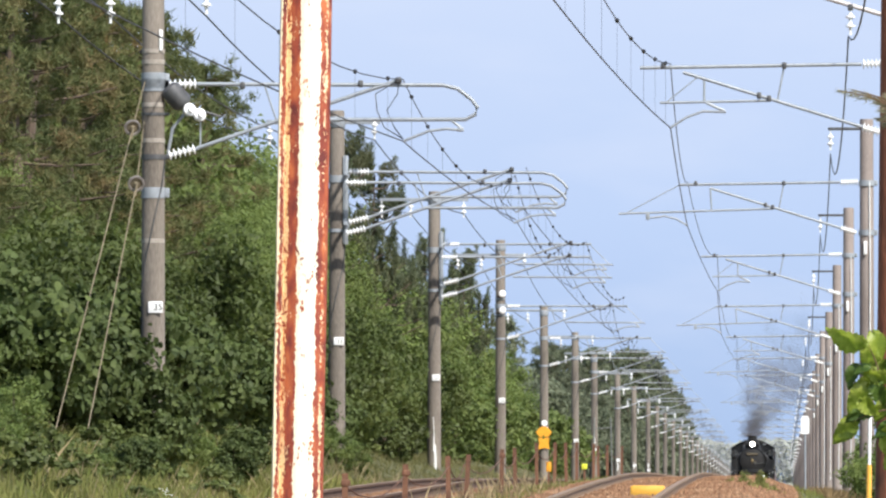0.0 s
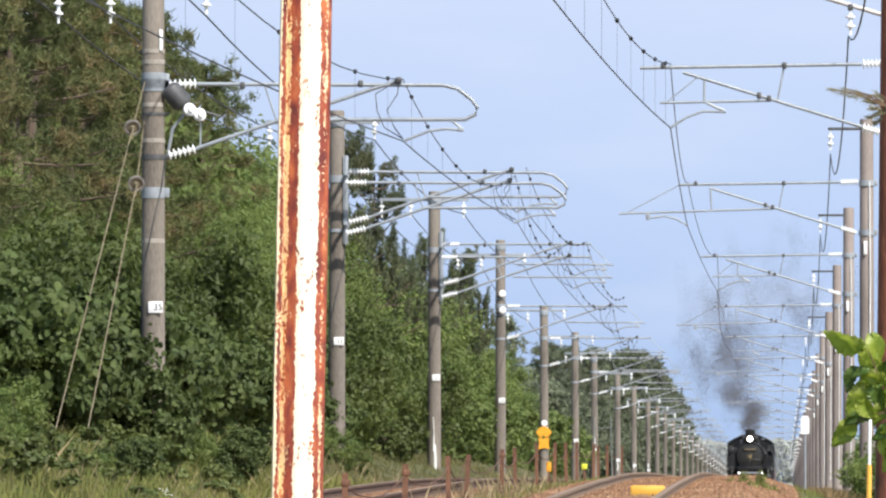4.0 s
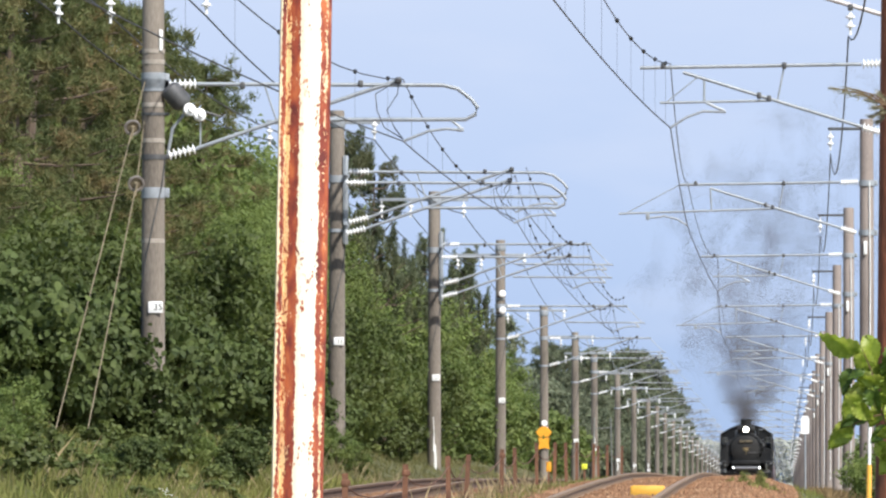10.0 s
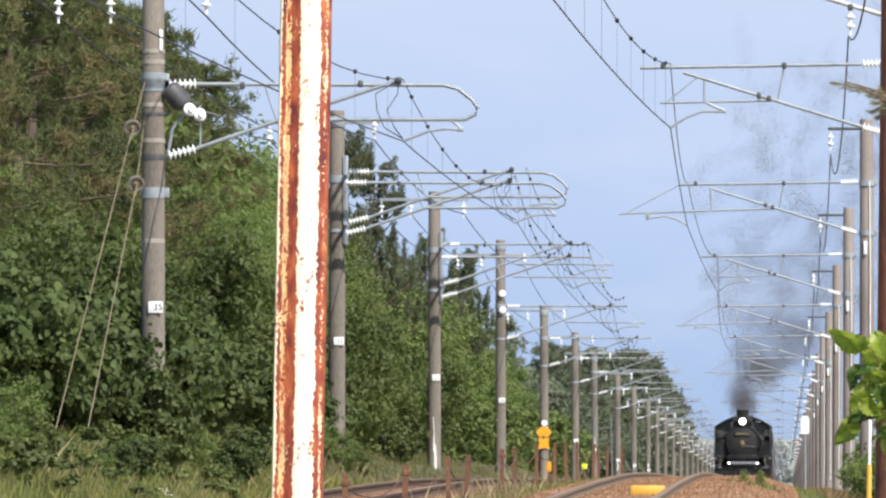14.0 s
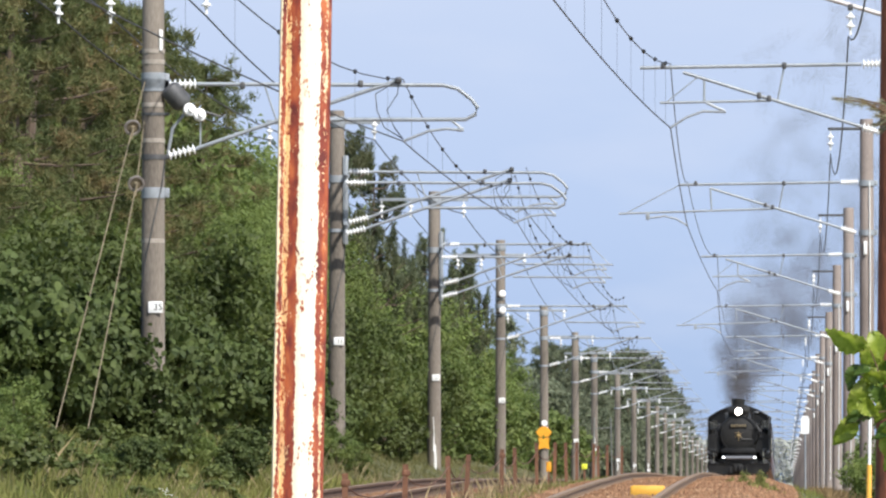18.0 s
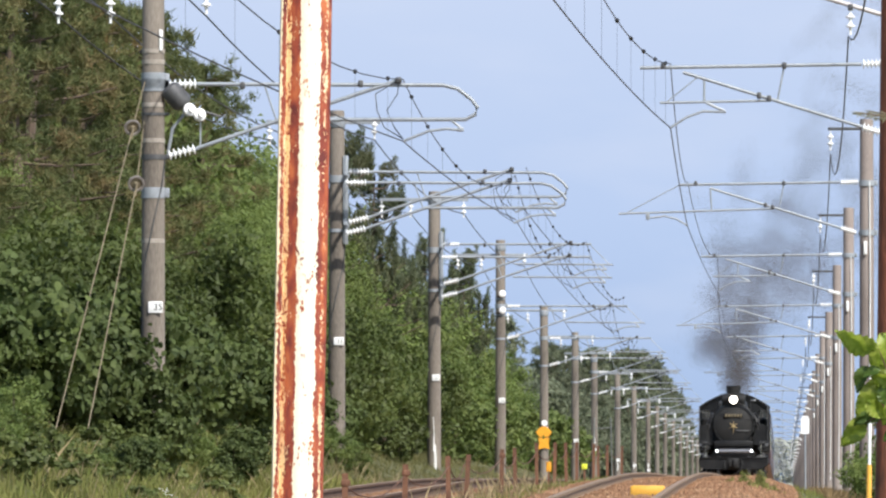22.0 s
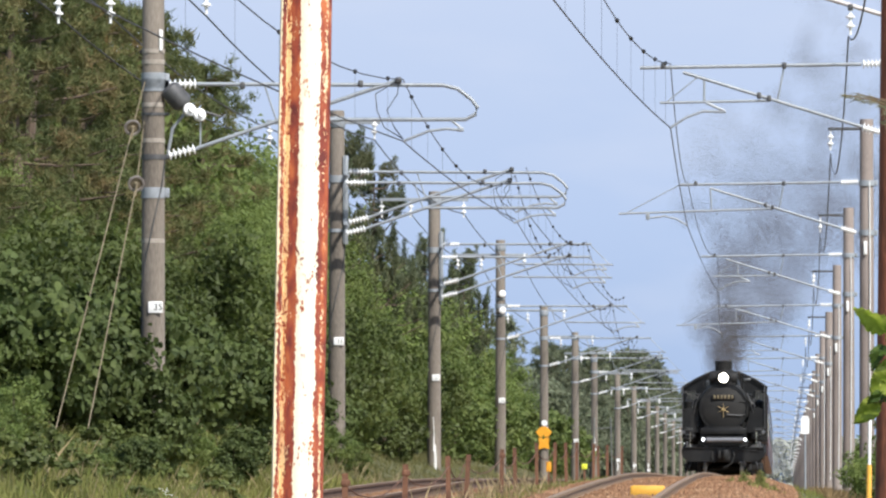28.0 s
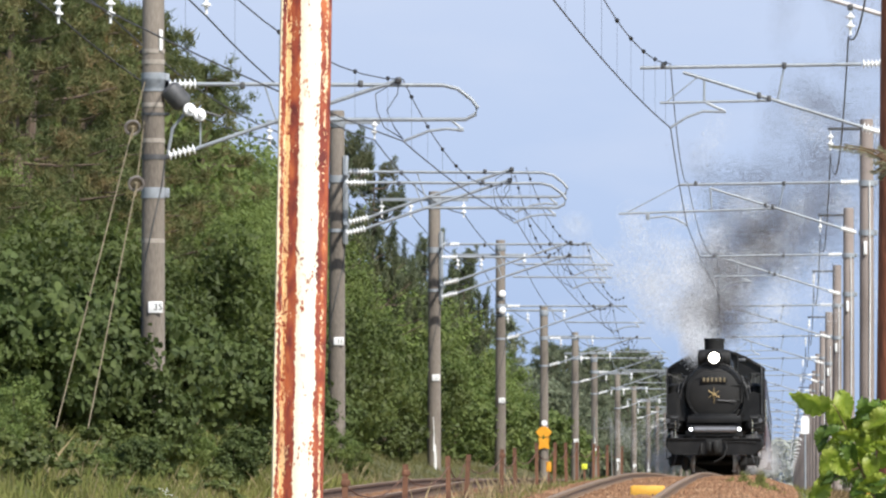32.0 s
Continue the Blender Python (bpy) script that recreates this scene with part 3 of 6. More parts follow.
            drip.tube([(q, -0.163, u), (q + 0.012, -0.163, (u + v2) / 2), (q - 0.004, -0.160, v2)], w, 6, w * 0.3)
        part("lime_streak", drip, PLATE, ob, "white lime streak down the concrete")

for i, d in enumerate(RIGHT_D):
    ob = mast(RIGHT_X, d, RIGHT_TOP[i], CONCRETE_RED, 0.15)
    right_arm(ob, RIGHT_ARM[i], "A" if i % 2 else "B")
    cz = RIGHT_TOP[i] - 0.25 if i < 2 else RIGHT_TOP[i] - 0.2
    if i == 1:
        part("slanting_bracket", Shape().tube([(-0.1, 0, 6.925), (-1.7, 0, 7.405)], 0.036, 10), PALE_STEEL, ob, "pale slanting bracket tube")
        part("bracket_clamp", Shape().box((-0.72, 0, 7.08), (0.08, 0.1, 0.1), 0.015), DARK_STEEL, ob)
        hung(ob, -0.72, cz - 0.03)
    else:
        part("cross_arm", Shape().box((-0.38, 0, cz), (0.85, 0.08, 0.06), 0.01), DARK_STEEL, ob)
        hung(ob, -0.75, cz - 0.03)
    if i < 9:
        part("conduit", Shape().tube([(0.06, -0.16, RIGHT_TOP[i] - 1.3), (0.07, -0.17, 4.0), (0.05, -0.175, 0.2)], 0.013, 6), PLATE, ob, "thin white conduit")
        collar(ob, RIGHT_ARM[i], 0.12)
        collar(ob, RIGHT_ARM[i] - 1.03, 0.12)
        part("climbing_box", Shape().box((-0.03, -0.17, RIGHT_ARM[i] - 1.35), (0.07, 0.06, 0.28), 0.01), PLATE, ob)


def wire(name, pts, r, mat, label, parts=()):
    ob = new(name, Shape().tube(pts, r, 6).mesh(name, mat))
    return tagged(ob, label, "wire", "overhead wires")


def catenary(xs, ds, contact_z, top_z, sags, hung_to=480):
    """Contact wire and the sagging wire above it with its droppers, span by span; heights over the rails."""
    for i in range(len(ds) - 1):
        a, b = ds[i], ds[i + 1]
        k = 14
        line, upper = [], []
        for j in range(k + 1):
            f = j / k
            d = a + (b - a) * f
            x = xs[i] + (xs[i + 1] - xs[i]) * f
            base = (rail(a) + contact_z[i]) * (1 - f) + (rail(b) + contact_z[i + 1]) * f
            peak = (rail(a) + top_z[i]) * (1 - f) + (rail(b) + top_z[i + 1]) * f
            line.append((x, d, base - 0.1 * 4 * f * (1 - f)))
            upper.append((x, d, max(peak - sags[i] * 4 * f * (1 - f), base - 0.02)))
        wire("contact_wire", line, 0.009, COPPER, "dark copper contact wire over the track")
        up = wire("messenger_wire", upper, 0.008, COPPER, "dark sagging messenger wire with droppers")
        if a < hung_to:
            for j in range(9):
                f = (j + 0.5) / 9
                d = a + (b - a) * f
                p = [np.interp(d, [q[1] for q in line], [q[m] for q in line]) for m in (0, 2)]
                q2 = np.interp(d, [q[1] for q in upper], [q[2] for q in upper])
                dr = part("dropper", Shape().tube([(p[0], d, p[1]), (p[0], d, q2)], 0.0018, 4), COPPER, up)
                part("clamp", Shape().lathe((p[0], d, q2 - 0.03), (0, 0, 1), [(0.01, 0), (0.028, 0.02), (0.028, 0.045), (0.01, 0.06)], 8), COPPER, dr)


cx = [-2.37, -1.69] + [(-1.97 if i % 2 == 0 else -1.72) for i in range(30)]
catenary(cx[:20], RIGHT_D[:20], [5.10] + [RIGHT_ARM[i] - (0.94 if i % 2 else 0.9) for i in range(1, 20)], [6.33] + [RIGHT_ARM[i] + 0.03 for i in range(1, 20)], [0.52] * 20, 100)
lx = [-5.29, -5.26] + [(-5.6 if i % 2 == 0 else -5.3) for i in range(30)]
catenary([-6.89] + lx[:18], [73] + LEFT_D[:18], [4.93] + [LEFT_ARM[i] - 0.8 for i in range(18)], [7.4] + [LEFT_ARM[i] + 0.06 for i in range(18)], [0.93] + [0.7] * 18)

# the two wire runs overlap between the paired arms
catenary([-5.05, -4.95, -4.9], LEFT_D[1:4], [LEFT_ARM[1] - 0.64, LEFT_ARM[2] - 0.66, LEFT_ARM[3] - 0.2], [LEFT_ARM[1] + 0.22, LEFT_ARM[2] + 0.21, LEFT_ARM[3] + 0.3], [0.6] * 3)


def feeder(x, ds, zs, sag, name, label):
    for i in range(len(ds) - 1):
        pts = []
        for j in range(11):
            f = j / 10
            d = ds[i] + (ds[i + 1] - ds[i]) * f
            pts.append((x, d, (rail(ds[i]) + zs[i]) * (1 - f) + (rail(ds[i + 1]) + zs[i + 1]) * f - sag[i] * 4 * f * (1 - f)))
        wire(name, pts, 0.012, COPPER, label)


feeder(RIGHT_X - 0.75, RIGHT_D[:18], [RIGHT_TOP[i] - 0.72 for i in range(18)], [0.75] + [1.1] * 18, "feeder_cable", "thick black feeder cable hung from insulators")
for x in (LEFT_X - 1.33, LEFT_X - 0.6, LEFT_X + 0.74):
    feeder(x, [73] + LEFT_D[:14], [7.5] + [a - 0.36 for a in ARM_Z[:14]], [0.05] + [0.3] * 14, "feeder_cable", "thick black feeder cable hung from insulators")


# ---- the rusty post between camera and line ----
def rusty_post():
    m = bpy.data.materials.new("peeling_white_paint_on_rust")
    m.use_nodes = True
    n, link = m.node_tree.nodes, m.node_tree.links.new
    b = n["Principled BSDF"]
    co, sep = n.new("ShaderNodeTexCoord"), n.new("ShaderNodeSeparateXYZ")
    link(co.outputs["Object"], sep.inputs[0])

    def noisy(scale, detail, stretch):
        mp, nz = n.new("ShaderNodeMapping"), n.new("ShaderNodeTexNoise")
        mp.inputs["Scale"].default_value = stretch
        nz.inputs["Scale"].default_value, nz.inputs["Detail"].default_value = scale, detail
        link(co.outputs["Object"], mp.inputs[0])
        link(mp.outputs[0], nz.inputs[0])
        return nz.outputs[0]

    def maths(op, a, c):
        q = n.new("ShaderNodeMath")
        q.operation = op
        for k, val in enumerate((a, c)):
            if isinstance(val, (int, float)):
                q.inputs[k].default_value = val
            else:
                link(val, q.inputs[k])
        return q.outputs[0]
    # strips of paint and rust with ragged borders run down the section
    ragged = maths("ADD", maths("MULTIPLY", maths("SUBTRACT", noisy(130, 6, (1, 1, 0.6)), 0.5), 0.021), maths("MULTIPLY", maths("SUBTRACT", noisy(9, 3, (1, 1, 0.6)), 0.5), 0.014))
    wear, tone, mr = n.new("ShaderNodeValToRGB"), n.new("ShaderNodeValToRGB"), n.new("ShaderNodeMapRange")
    mr.inputs[1].default_value, mr.inputs[2].default_value = -0.086, 0.086
    link(maths("ADD", sep.outputs[0], ragged), mr.inputs[0])
    link(mr.outputs[0], wear.inputs[0])
    link(mr.outputs[0], tone.inputs[0])

    def stops(ramp, rows):
        el = ramp.color_ramp.elements
        while len(el) < len(rows):
            el.new(0.5)
        for e, (at, c) in zip(el, rows):
            e.position, e.color = at, (*c, 1) if isinstance(c, tuple) else (c, c, c, 1)
    stops(wear, [(0.0, 0.30), (0.055, 0.30), (0.07, 0.78), (0.125, 0.80), (0.14, 0.40), (0.22, 0.46), (0.25, 0.80), (0.405, 0.86), (0.42, 0.33), (0.50, 0.28), (0.66, 0.24), (0.80, 0.32), (0.825, 0.82), (0.885, 0.80), (0.92, 0.52), (0.955, 0.60), (0.975, 0.9)])
    stops(tone, [(0.0, (0.86, 0.76, 0.54)), (0.07, (0.84, 0.68, 0.42)), (0.24, (0.84, 0.60, 0.32)), (0.43, (0.86, 0.78, 0.58)), (0.50, (0.82, 0.78, 0.66)), (0.70, (0.83, 0.80, 0.72)), (0.80, (0.82, 0.77, 0.64)), (0.92, (0.84, 0.58, 0.36)), (1.0, (0.82, 0.55, 0.4))])
    patch = maths("ADD", maths("MULTIPLY", noisy(34, 7, (1, 1, 0.28)), 0.55), maths("MULTIPLY", noisy(150, 6, (1, 1, 0.5)), 0.45))
    edge = maths("ADD", wear.outputs[0], maths("MULTIPLY", maths("SUBTRACT", patch, 0.5), 2.5))
    mask = n.new("ShaderNodeValToRGB")
    mask.color_ramp.elements[0].position, mask.color_ramp.elements[1].position = 0.52, 0.54
    link(edge, mask.inputs[0])
    rust = n.new("ShaderNodeValToRGB")
    stops(rust, [(0.34, (0.13, 0.024, 0.02)), (0.5, (0.30, 0.058, 0.03)), (0.68, (0.50, 0.14, 0.05))])
    link(noisy(34, 6, (1, 1, 0.35)), rust.inputs[0])
    fringe, stained = n.new("ShaderNodeMapRange"), n.new("ShaderNodeMix")
    stained.data_type = "RGBA"
    fringe.inputs[1].default_value, fringe.inputs[2].default_value, fringe.inputs[4].default_value = 0.40, 0.53, 0.7
    link(edge, fringe.inputs[0])
    link(fringe.outputs[0], stained.inputs[0])
    link(tone.outputs[0], stained.inputs[6])
    stained.inputs[7].default_value = (0.74, 0.48, 0.22, 1)
    mx = n.new("ShaderNodeMix")
    mx.data_type = "RGBA"
    link(mask.outputs[0], mx.inputs[0])
    link(stained.outputs[2], mx.inputs[6])
    link(rust.outputs[0], mx.inputs[7])
    link(mx.outputs[2], b.inputs["Base Color"])
    b.inputs["Roughness"].default_value = 0.75
    bp = n.new("ShaderNodeBump")
    bp.inputs["Strength"].default_value, bp.inputs["Distance"].default_value = 0.5, 0.003
    link(edge, bp.inputs["Height"])
    link(bp.outputs[0], b.inputs["Normal"])
    d, x = 30.0, -1.651
    lo, hi = rail(d) + bank(x, d) - 0.3, 3.6
    # an old steel channel, its flange turned to the camera
    sec = [(-0.084, 0.06), (-0.084, -0.03), (-0.080, -0.036), (-0.066, -0.036), (-0.062, -0.03), (-0.060, 0.0), (-0.044, -0.012), (-0.020, -0.018), (-0.012, -0.022), (0.046, -0.022), (0.056, -0.018), (0.070, -0.008), (0.082, 0.004), (0.084, 0.012), (0.084, 0.06)]
    rows = 60
    v, k = [], len(sec)
    for i in range(rows + 1):
        z = lo + (hi - lo) * i / rows
        for j, (a, c) in enumerate(sec):
            w = 0.0012 * noise.noise((j * 3.1, z * 6, 2))
            v.append((a * 1.02 + w, c + w, z - EYE))
    f = [(i * k + j, i * k + (j + 1) % k, (i + 1) * k + (j + 1) % k, (i + 1) * k + j) for i in range(rows) for j in range(k)]
    f += [tuple(range(k)), tuple(rows * k + j for j in range(k))]
    ob = new("steel_post", Shape().add(v, f).mesh("steel_post", m))
    ob.matrix_basis = pose(x, d, EYE, 0, 1.05, 0)
    tagged(ob, "rusty steel post with peeling white paint", "post")


rusty_post()


# ---- trees and shrubs ----
def clumps(rng, k, size, lift):
    """Points spread through an uneven crown, most of them near its outside."""
    c = rng.normal(size=(k, 3))
    c /= np.linalg.norm(c, axis=1)[:, None]
    c *= rng.uniform(0.25, 1.0, (k, 1)) ** 0.4
    c *= np.array(size) * rng.uniform(0.78, 1.18, (k, 1))
    c[:, 2] += lift
    return c


def broad_tree(seed, height, spread, n_clump, per, leaf, mat, name="broadleaf_tree", corners=3, slim=0.62, hang=0.0, low=0.0, up=0.35):
    """low: bare height under the crown; hang: how far the leaves droop."""
    rng = np.random.default_rng(seed)
    ob = thing(name, pose(0, 0, 0), "dense green broadleaf tree on the bank", "tree", "trees on the bank")
    c = clumps(rng, n_clump, (spread, spread, height * 0.5), height * 0.5)
    c[:, 2] = np.where(c[:, 2] < low, low + (low - c[:, 2]) * 0.5, c[:, 2])
    trunk = Shape().tube([(0, 0, -0.5), (0.1, 0.05, height * 0.25), (0, 0.1, height * 0.55), (0.15, 0, height * 0.85)], height * 0.022, 8, height * 0.006)
    for p in (c[:: max(1, n_clump // 9)] if name != "weed_clump" else []):
        trunk.tube([(0.05, 0.05, p[2] * 0.55), tuple(p * [0.55, 0.55, 0.85]), tuple(p)], height * 0.008, 6, height * 0.002)
    part("trunk", trunk, BARK, ob)
    r = 0.088 * (spread + height * 0.5)
    size = rng.uniform(0.55, 1.5, (n_clump, 1)).repeat(per, 0)
    off = rng.normal(size=(n_clump * per, 3)) * np.array([1, 1, 0.7])
    off *= (0.55 + 0.45 / (1 + np.linalg.norm(off, axis=1)))[:, None]
    pts = np.repeat(c, per, 0) + off * r * size
    mid = np.array([0, 0, height * 0.45])
    part("crown", quads("crown", leaves(rng, pts, leaf, leaf * (slim if corners == 3 else 0.85), off + (pts - mid) / spread * 0.6, corners, 0.4, hang, up), mat, corners), mat, ob)
    return ob


def tufted_pine(seed, height):
    """A pine whose branches bend up into separate dense brushes."""
    rng = np.random.default_rng(seed)
    ob = thing("pine_tree", pose(0, 0, 0), "dark blue-green pine with upturned brushes of needles", "tree", "pines on the bank")
    trunk, brushes = Shape().tube([(0, 0, -0.5), (0.2, 0, height * 0.35), (-0.1, 0.1, height * 0.7), (0.05, 0, height)], height * 0.016, 8, 0.03), []
    for i in range(30):
        h = height * (0.36 + 0.64 * (i + rng.uniform()) / 30)
        reach = (1.03 - h / height) ** 0.6 * height * 0.26 * rng.uniform(0.5, 1.1) + 0.25
        a = rng.uniform(0, 2 * math.pi)
        way = np.array([math.cos(a), math.sin(a), 0])
        tip = way * reach + [0, 0, h + reach * rng.uniform(0.05, 0.4)]
        trunk.tube([(0, 0, h - 0.15), tuple(way * reach * 0.55 + [0, 0, h - 0.12]), tuple(tip)], 0.04, 5, 0.012)
        brushes.append((tip, 0.85))
        for f in (0.4, 0.6, 0.8):
            side = np.array([-way[1], way[0], 0]) * rng.uniform(-0.35, 0.35) * reach
            brushes.append((way * reach * f + side + [0, 0, h + reach * 0.15 * f + rng.uniform(0, 0.2)], rng.uniform(0.45, 0.7)))
    part("trunk", trunk, BARK, ob)
    v = []
    for c, tall in brushes:
        k = 170
        up = rng.uniform(0, 1, k)
        base = c + np.stack([rng.normal(size=k) * 0.05, rng.normal(size=k) * 0.05, up * tall], 1)
        a = rng.uniform(0, 2 * math.pi, k)
        d = np.stack([np.cos(a), np.sin(a), 0.7 + up], 1)
        d *= (0.21 * (1.15 - 0.6 * up) * rng.uniform(0.7, 1.2, k) / np.linalg.norm(d, axis=1))[:, None]
        e = np.cross(d, rng.normal(size=d.shape))
        e /= np.linalg.norm(e, axis=1)[:, None] / 0.016
        v.append(np.stack([base - e, base + e, base + d], 1))
    part("crown", quads("crown", np.concatenate(v), NEEDLE_BLUE, 3), None, ob)
    return ob


def pine_tree(seed, height, per=46, long=0.19, wide=0.016, mat=None):
    rng = np.random.default_rng(seed)
    ob = thing("pine_tree", pose(0, 0, 0), "tall dark pine with brownish needles", "tree", "pines on the bank")
    trunk = Shape().tube([(0, 0, -0.5), (0.15, 0, height * 0.4), (-0.1, 0.1, height * 0.75), (0, 0, height)], height * 0.018, 8, 0.04)
    tufts = []
    for i in range(42):
        h = height * (0.2 + 0.8 * (i + rng.uniform()) / 42)
        reach = (1.04 - h / height) ** 0.7 * height * 0.25 + 0.35
        a = rng.uniform(0, 2 * math.pi)
        tip = np.array([math.cos(a) * reach, math.sin(a) * reach, h + reach * rng.uniform(-0.1, 0.25)])
        trunk.tube([(0, 0, h - 0.1), tuple((tip + [0, 0, h]) / 2 - [0, 0, 0.1]), tuple(tip)], 0.04, 5, 0.012)
        for j in range(12):
            tufts.append(np.array([0, 0, h]) * (1 - (j + 4) / 15) + tip * (j + 4) / 15 + rng.normal(size=3) * [0.26, 0.26, 0.13])
    part("trunk", trunk, BARK, ob)
    t = np.array(tufts)
    pts = np.repeat(t, per, 0) + rng.normal(size=(len(t) * per, 3)) * 0.07
    d = rng.normal(size=pts.shape) + [0, 0, 0.5]
    d /= np.linalg.norm(d, axis=1)[:, None]
    e = np.cross(d, rng.normal(size=pts.shape))
    e /= np.linalg.norm(e, axis=1)[:, None]
    v = np.stack([pts - e * wide, pts + e * wide, pts + d * long], 1)
    part("crown", quads("crown", v, mat or NEEDLE, 3), None, ob)
    return ob


def woods():
    rng = random.Random(4)
    shrubs = [broad_tree(30 + i, 2.6, 1.6, 60, 250, 0.115, LEAF_DARK, "shrub", slim=0.55, hang=0.5, up=0.2) for i in range(4)]
    low_shrubs = [broad_tree(45 + i, 2.4, 1.7, 36, 70, 0.2, LEAF_MID, "shrub") for i in range(2)]
    bigleaf = [broad_tree(50 + i, 2.2, 1.3, 58, 150, 0.128, LEAF_VINE, "shrub", 6, hang=1.0, up=0.1) for i in range(3)]
    overhang = [broad_tree(54, 2.4, 1.35, 54, 150, 0.128, LEAF_VINE, "shrub", 6, hang=1.0, up=0.1, low=0.95)]
    pale_leaf = [broad_tree(56 + i, 2.2, 1.3, 34, 50, 0.24, LEAF_WEED, "shrub", 6, hang=0.8, up=0.2) for i in range(2)]
    trees = [broad_tree(10 + i, 7.0, 2.5, 120, 390, 0.125, LEAF_MID, slim=0.42, hang=0.4) for i in range(4)]
    far_trees = [broad_tree(60 + i, 7.0, 2.5, 120, 110, 0.19, LEAF_MID) for i in range(3)]
    tiny_trees = [broad_tree(90 + i, 7.0, 2.5, 60, 46, 0.42, HAZE_FOLIAGE) for i in range(3)]
    clump = [broad_tree(95 + i, 0.8, 0.6, 22, 40, 0.10, LEAF_WEED, "weed_clump", 6) for i in range(3)]
    for o in clump:
        tagged(o, "low light green weed clump on the bank", "weeds", "weeds on the bank")
    pines = [pine_tree(20 + i, 9.5) for i in range(3)]
    blue_pines = [tufted_pine(120 + i, 9.5) for i in range(2)]
    far_pines = [pine_tree(25 + i, 9.5, 12, 0.34, 0.055, HAZE_FOLIAGE) for i in range(2)]
    for o in pale_leaf:
        tagged(o, "pale green broad-leaved shrub by the mast", "shrub", "shrubs by the masts")
    for o in shrubs + low_shrubs + bigleaf + overhang:
        tagged(o, "leafy dark green shrub at the trackside", "shrub", "shrubs on the bank")
    side_shrubs = [broad_tree(70 + i, 2.4, 1.4, 44, 110, 0.13, LEAF_MID, "shrub") for i in range(2)]
    for o in side_shrubs:
        tagged(o, "light green shrub at the feet of the masts", "shrub", "shrubs by the masts")
    used = set()

    def plant(kinds, x, d, grow, tall=1.0):
        o = rng.choice(kinds)
        o = next((q for q in kinds if q not in used), o)
        m = pose(x, d, rail(d) + bank(x, d), 0, 0, rng.uniform(0, 360))
        if o in used:
            o = copy_thing(o, m)
        else:
            used.add(o)
            o.matrix_basis = m
        o.scale = (grow, grow, grow * tall)
    for i in range(34):
        d = 118 + i * 4.1
        plant(shrubs, (-11.2 if d < 160 else -10.4) - rng.uniform(0, 1.5), d, rng.uniform(0.85, 1.3))
    for i in range(30):
        plant(low_shrubs, -10.3 - rng.uniform(0, 1.6), 258 + i * 6.2, rng.uniform(0.8, 1.2))
    for d, x, g in ((118.5, -10.7, 0.9), (120.5, -10.25, 0.75), (122, -10.7, 0.95), (119.5, -10.0, 0.8), (121.0, -8.8, 0.54), (126, -9.8, 0.95), (131, -9.9, 0.9), (137, -10.2, 1.0), (146, -10.0, 0.85), (157, -10.1, 0.85), (172, -9.4, 0.55), (186, -9.8, 0.6)):
        plant(bigleaf, x, d, g)
    for i in range(26):
        d = 126 + i * 6.0
        plant(trees, -14.0 - rng.uniform(0, 1.8), d, rng.uniform(0.55, 0.68) if d < 205 else rng.uniform(0.74, 0.95))
    for i in range(16):
        plant(far_trees, -16.5 - rng.uniform(0, 2.0), 205 + i * 5.0, rng.uniform(1.0, 1.2), 1.05)
    for i in range(20):
        plant(far_trees, -14.0 - rng.uniform(0, 2.0), 283 + i * 8.5, rng.uniform(0.78, 1.0) if i < 11 else rng.uniform(0.7, 0.82), 0.95)
    for d, x, g in ((124, -15.0, 1.0), (128, -16.4, 1.15), (136, -14.4, 0.8), (141, -15.0, 0.95), (147, -14.5, 0.85), (153, -14.9, 0.95), (160, -15.3, 0.95), (170, -14.8, 0.92), (180, -14.6, 0.85), (188, -14.8, 0.9), (205, -14.6, 0.85), (133, -15.2, 1.05), (138, -16, 1.15), (143, -17.2, 1.2), (150, -15.8, 1.1), (157, -18, 1.25), (166, -16.5, 1.1), (176, -15.0, 1.02), (183, -16.2, 1.08), (191, -15.2, 1.02), (199, -15.5, 1.0), (210, -15.4, 1.0), (221, -15.6, 0.98), (232, -15.2, 0.98), (236, -17, 0.9)):
        plant(pines, x, d, g)
    for d, x, g in ((268, -13.35, 0.95), (280, -13.0, 0.9), (340, -13.6, 0.84), (357, -12.9, 0.84), (368, -13.4, 0.78)):
        plant(blue_pines, x, d, g)
    plant(overhang, -9.6, 120.8, 0.7)
    for d, x, g in ((212, -9.25, 0.5), (214, -9.8, 0.5), (210, -9.5, 0.42), (206, -9.0, 0.3)):
        plant(pale_leaf, x, d, g)
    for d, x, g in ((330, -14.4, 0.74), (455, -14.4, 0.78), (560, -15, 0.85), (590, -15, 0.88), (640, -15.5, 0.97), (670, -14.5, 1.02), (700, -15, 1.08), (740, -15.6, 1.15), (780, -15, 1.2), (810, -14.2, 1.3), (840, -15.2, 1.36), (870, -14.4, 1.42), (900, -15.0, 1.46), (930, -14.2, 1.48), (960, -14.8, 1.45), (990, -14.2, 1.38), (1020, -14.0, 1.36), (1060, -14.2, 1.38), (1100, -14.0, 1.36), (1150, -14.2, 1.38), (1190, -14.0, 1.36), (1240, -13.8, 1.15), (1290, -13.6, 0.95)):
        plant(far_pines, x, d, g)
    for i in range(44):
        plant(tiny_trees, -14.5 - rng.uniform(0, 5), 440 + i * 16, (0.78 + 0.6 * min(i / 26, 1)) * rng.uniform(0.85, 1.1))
    for i in range(40):
        plant(clump, -11.0 + rng.uniform(0, 2.4), 97 + i * 2.1, rng.uniform(0.3, 0.8), 0.8)
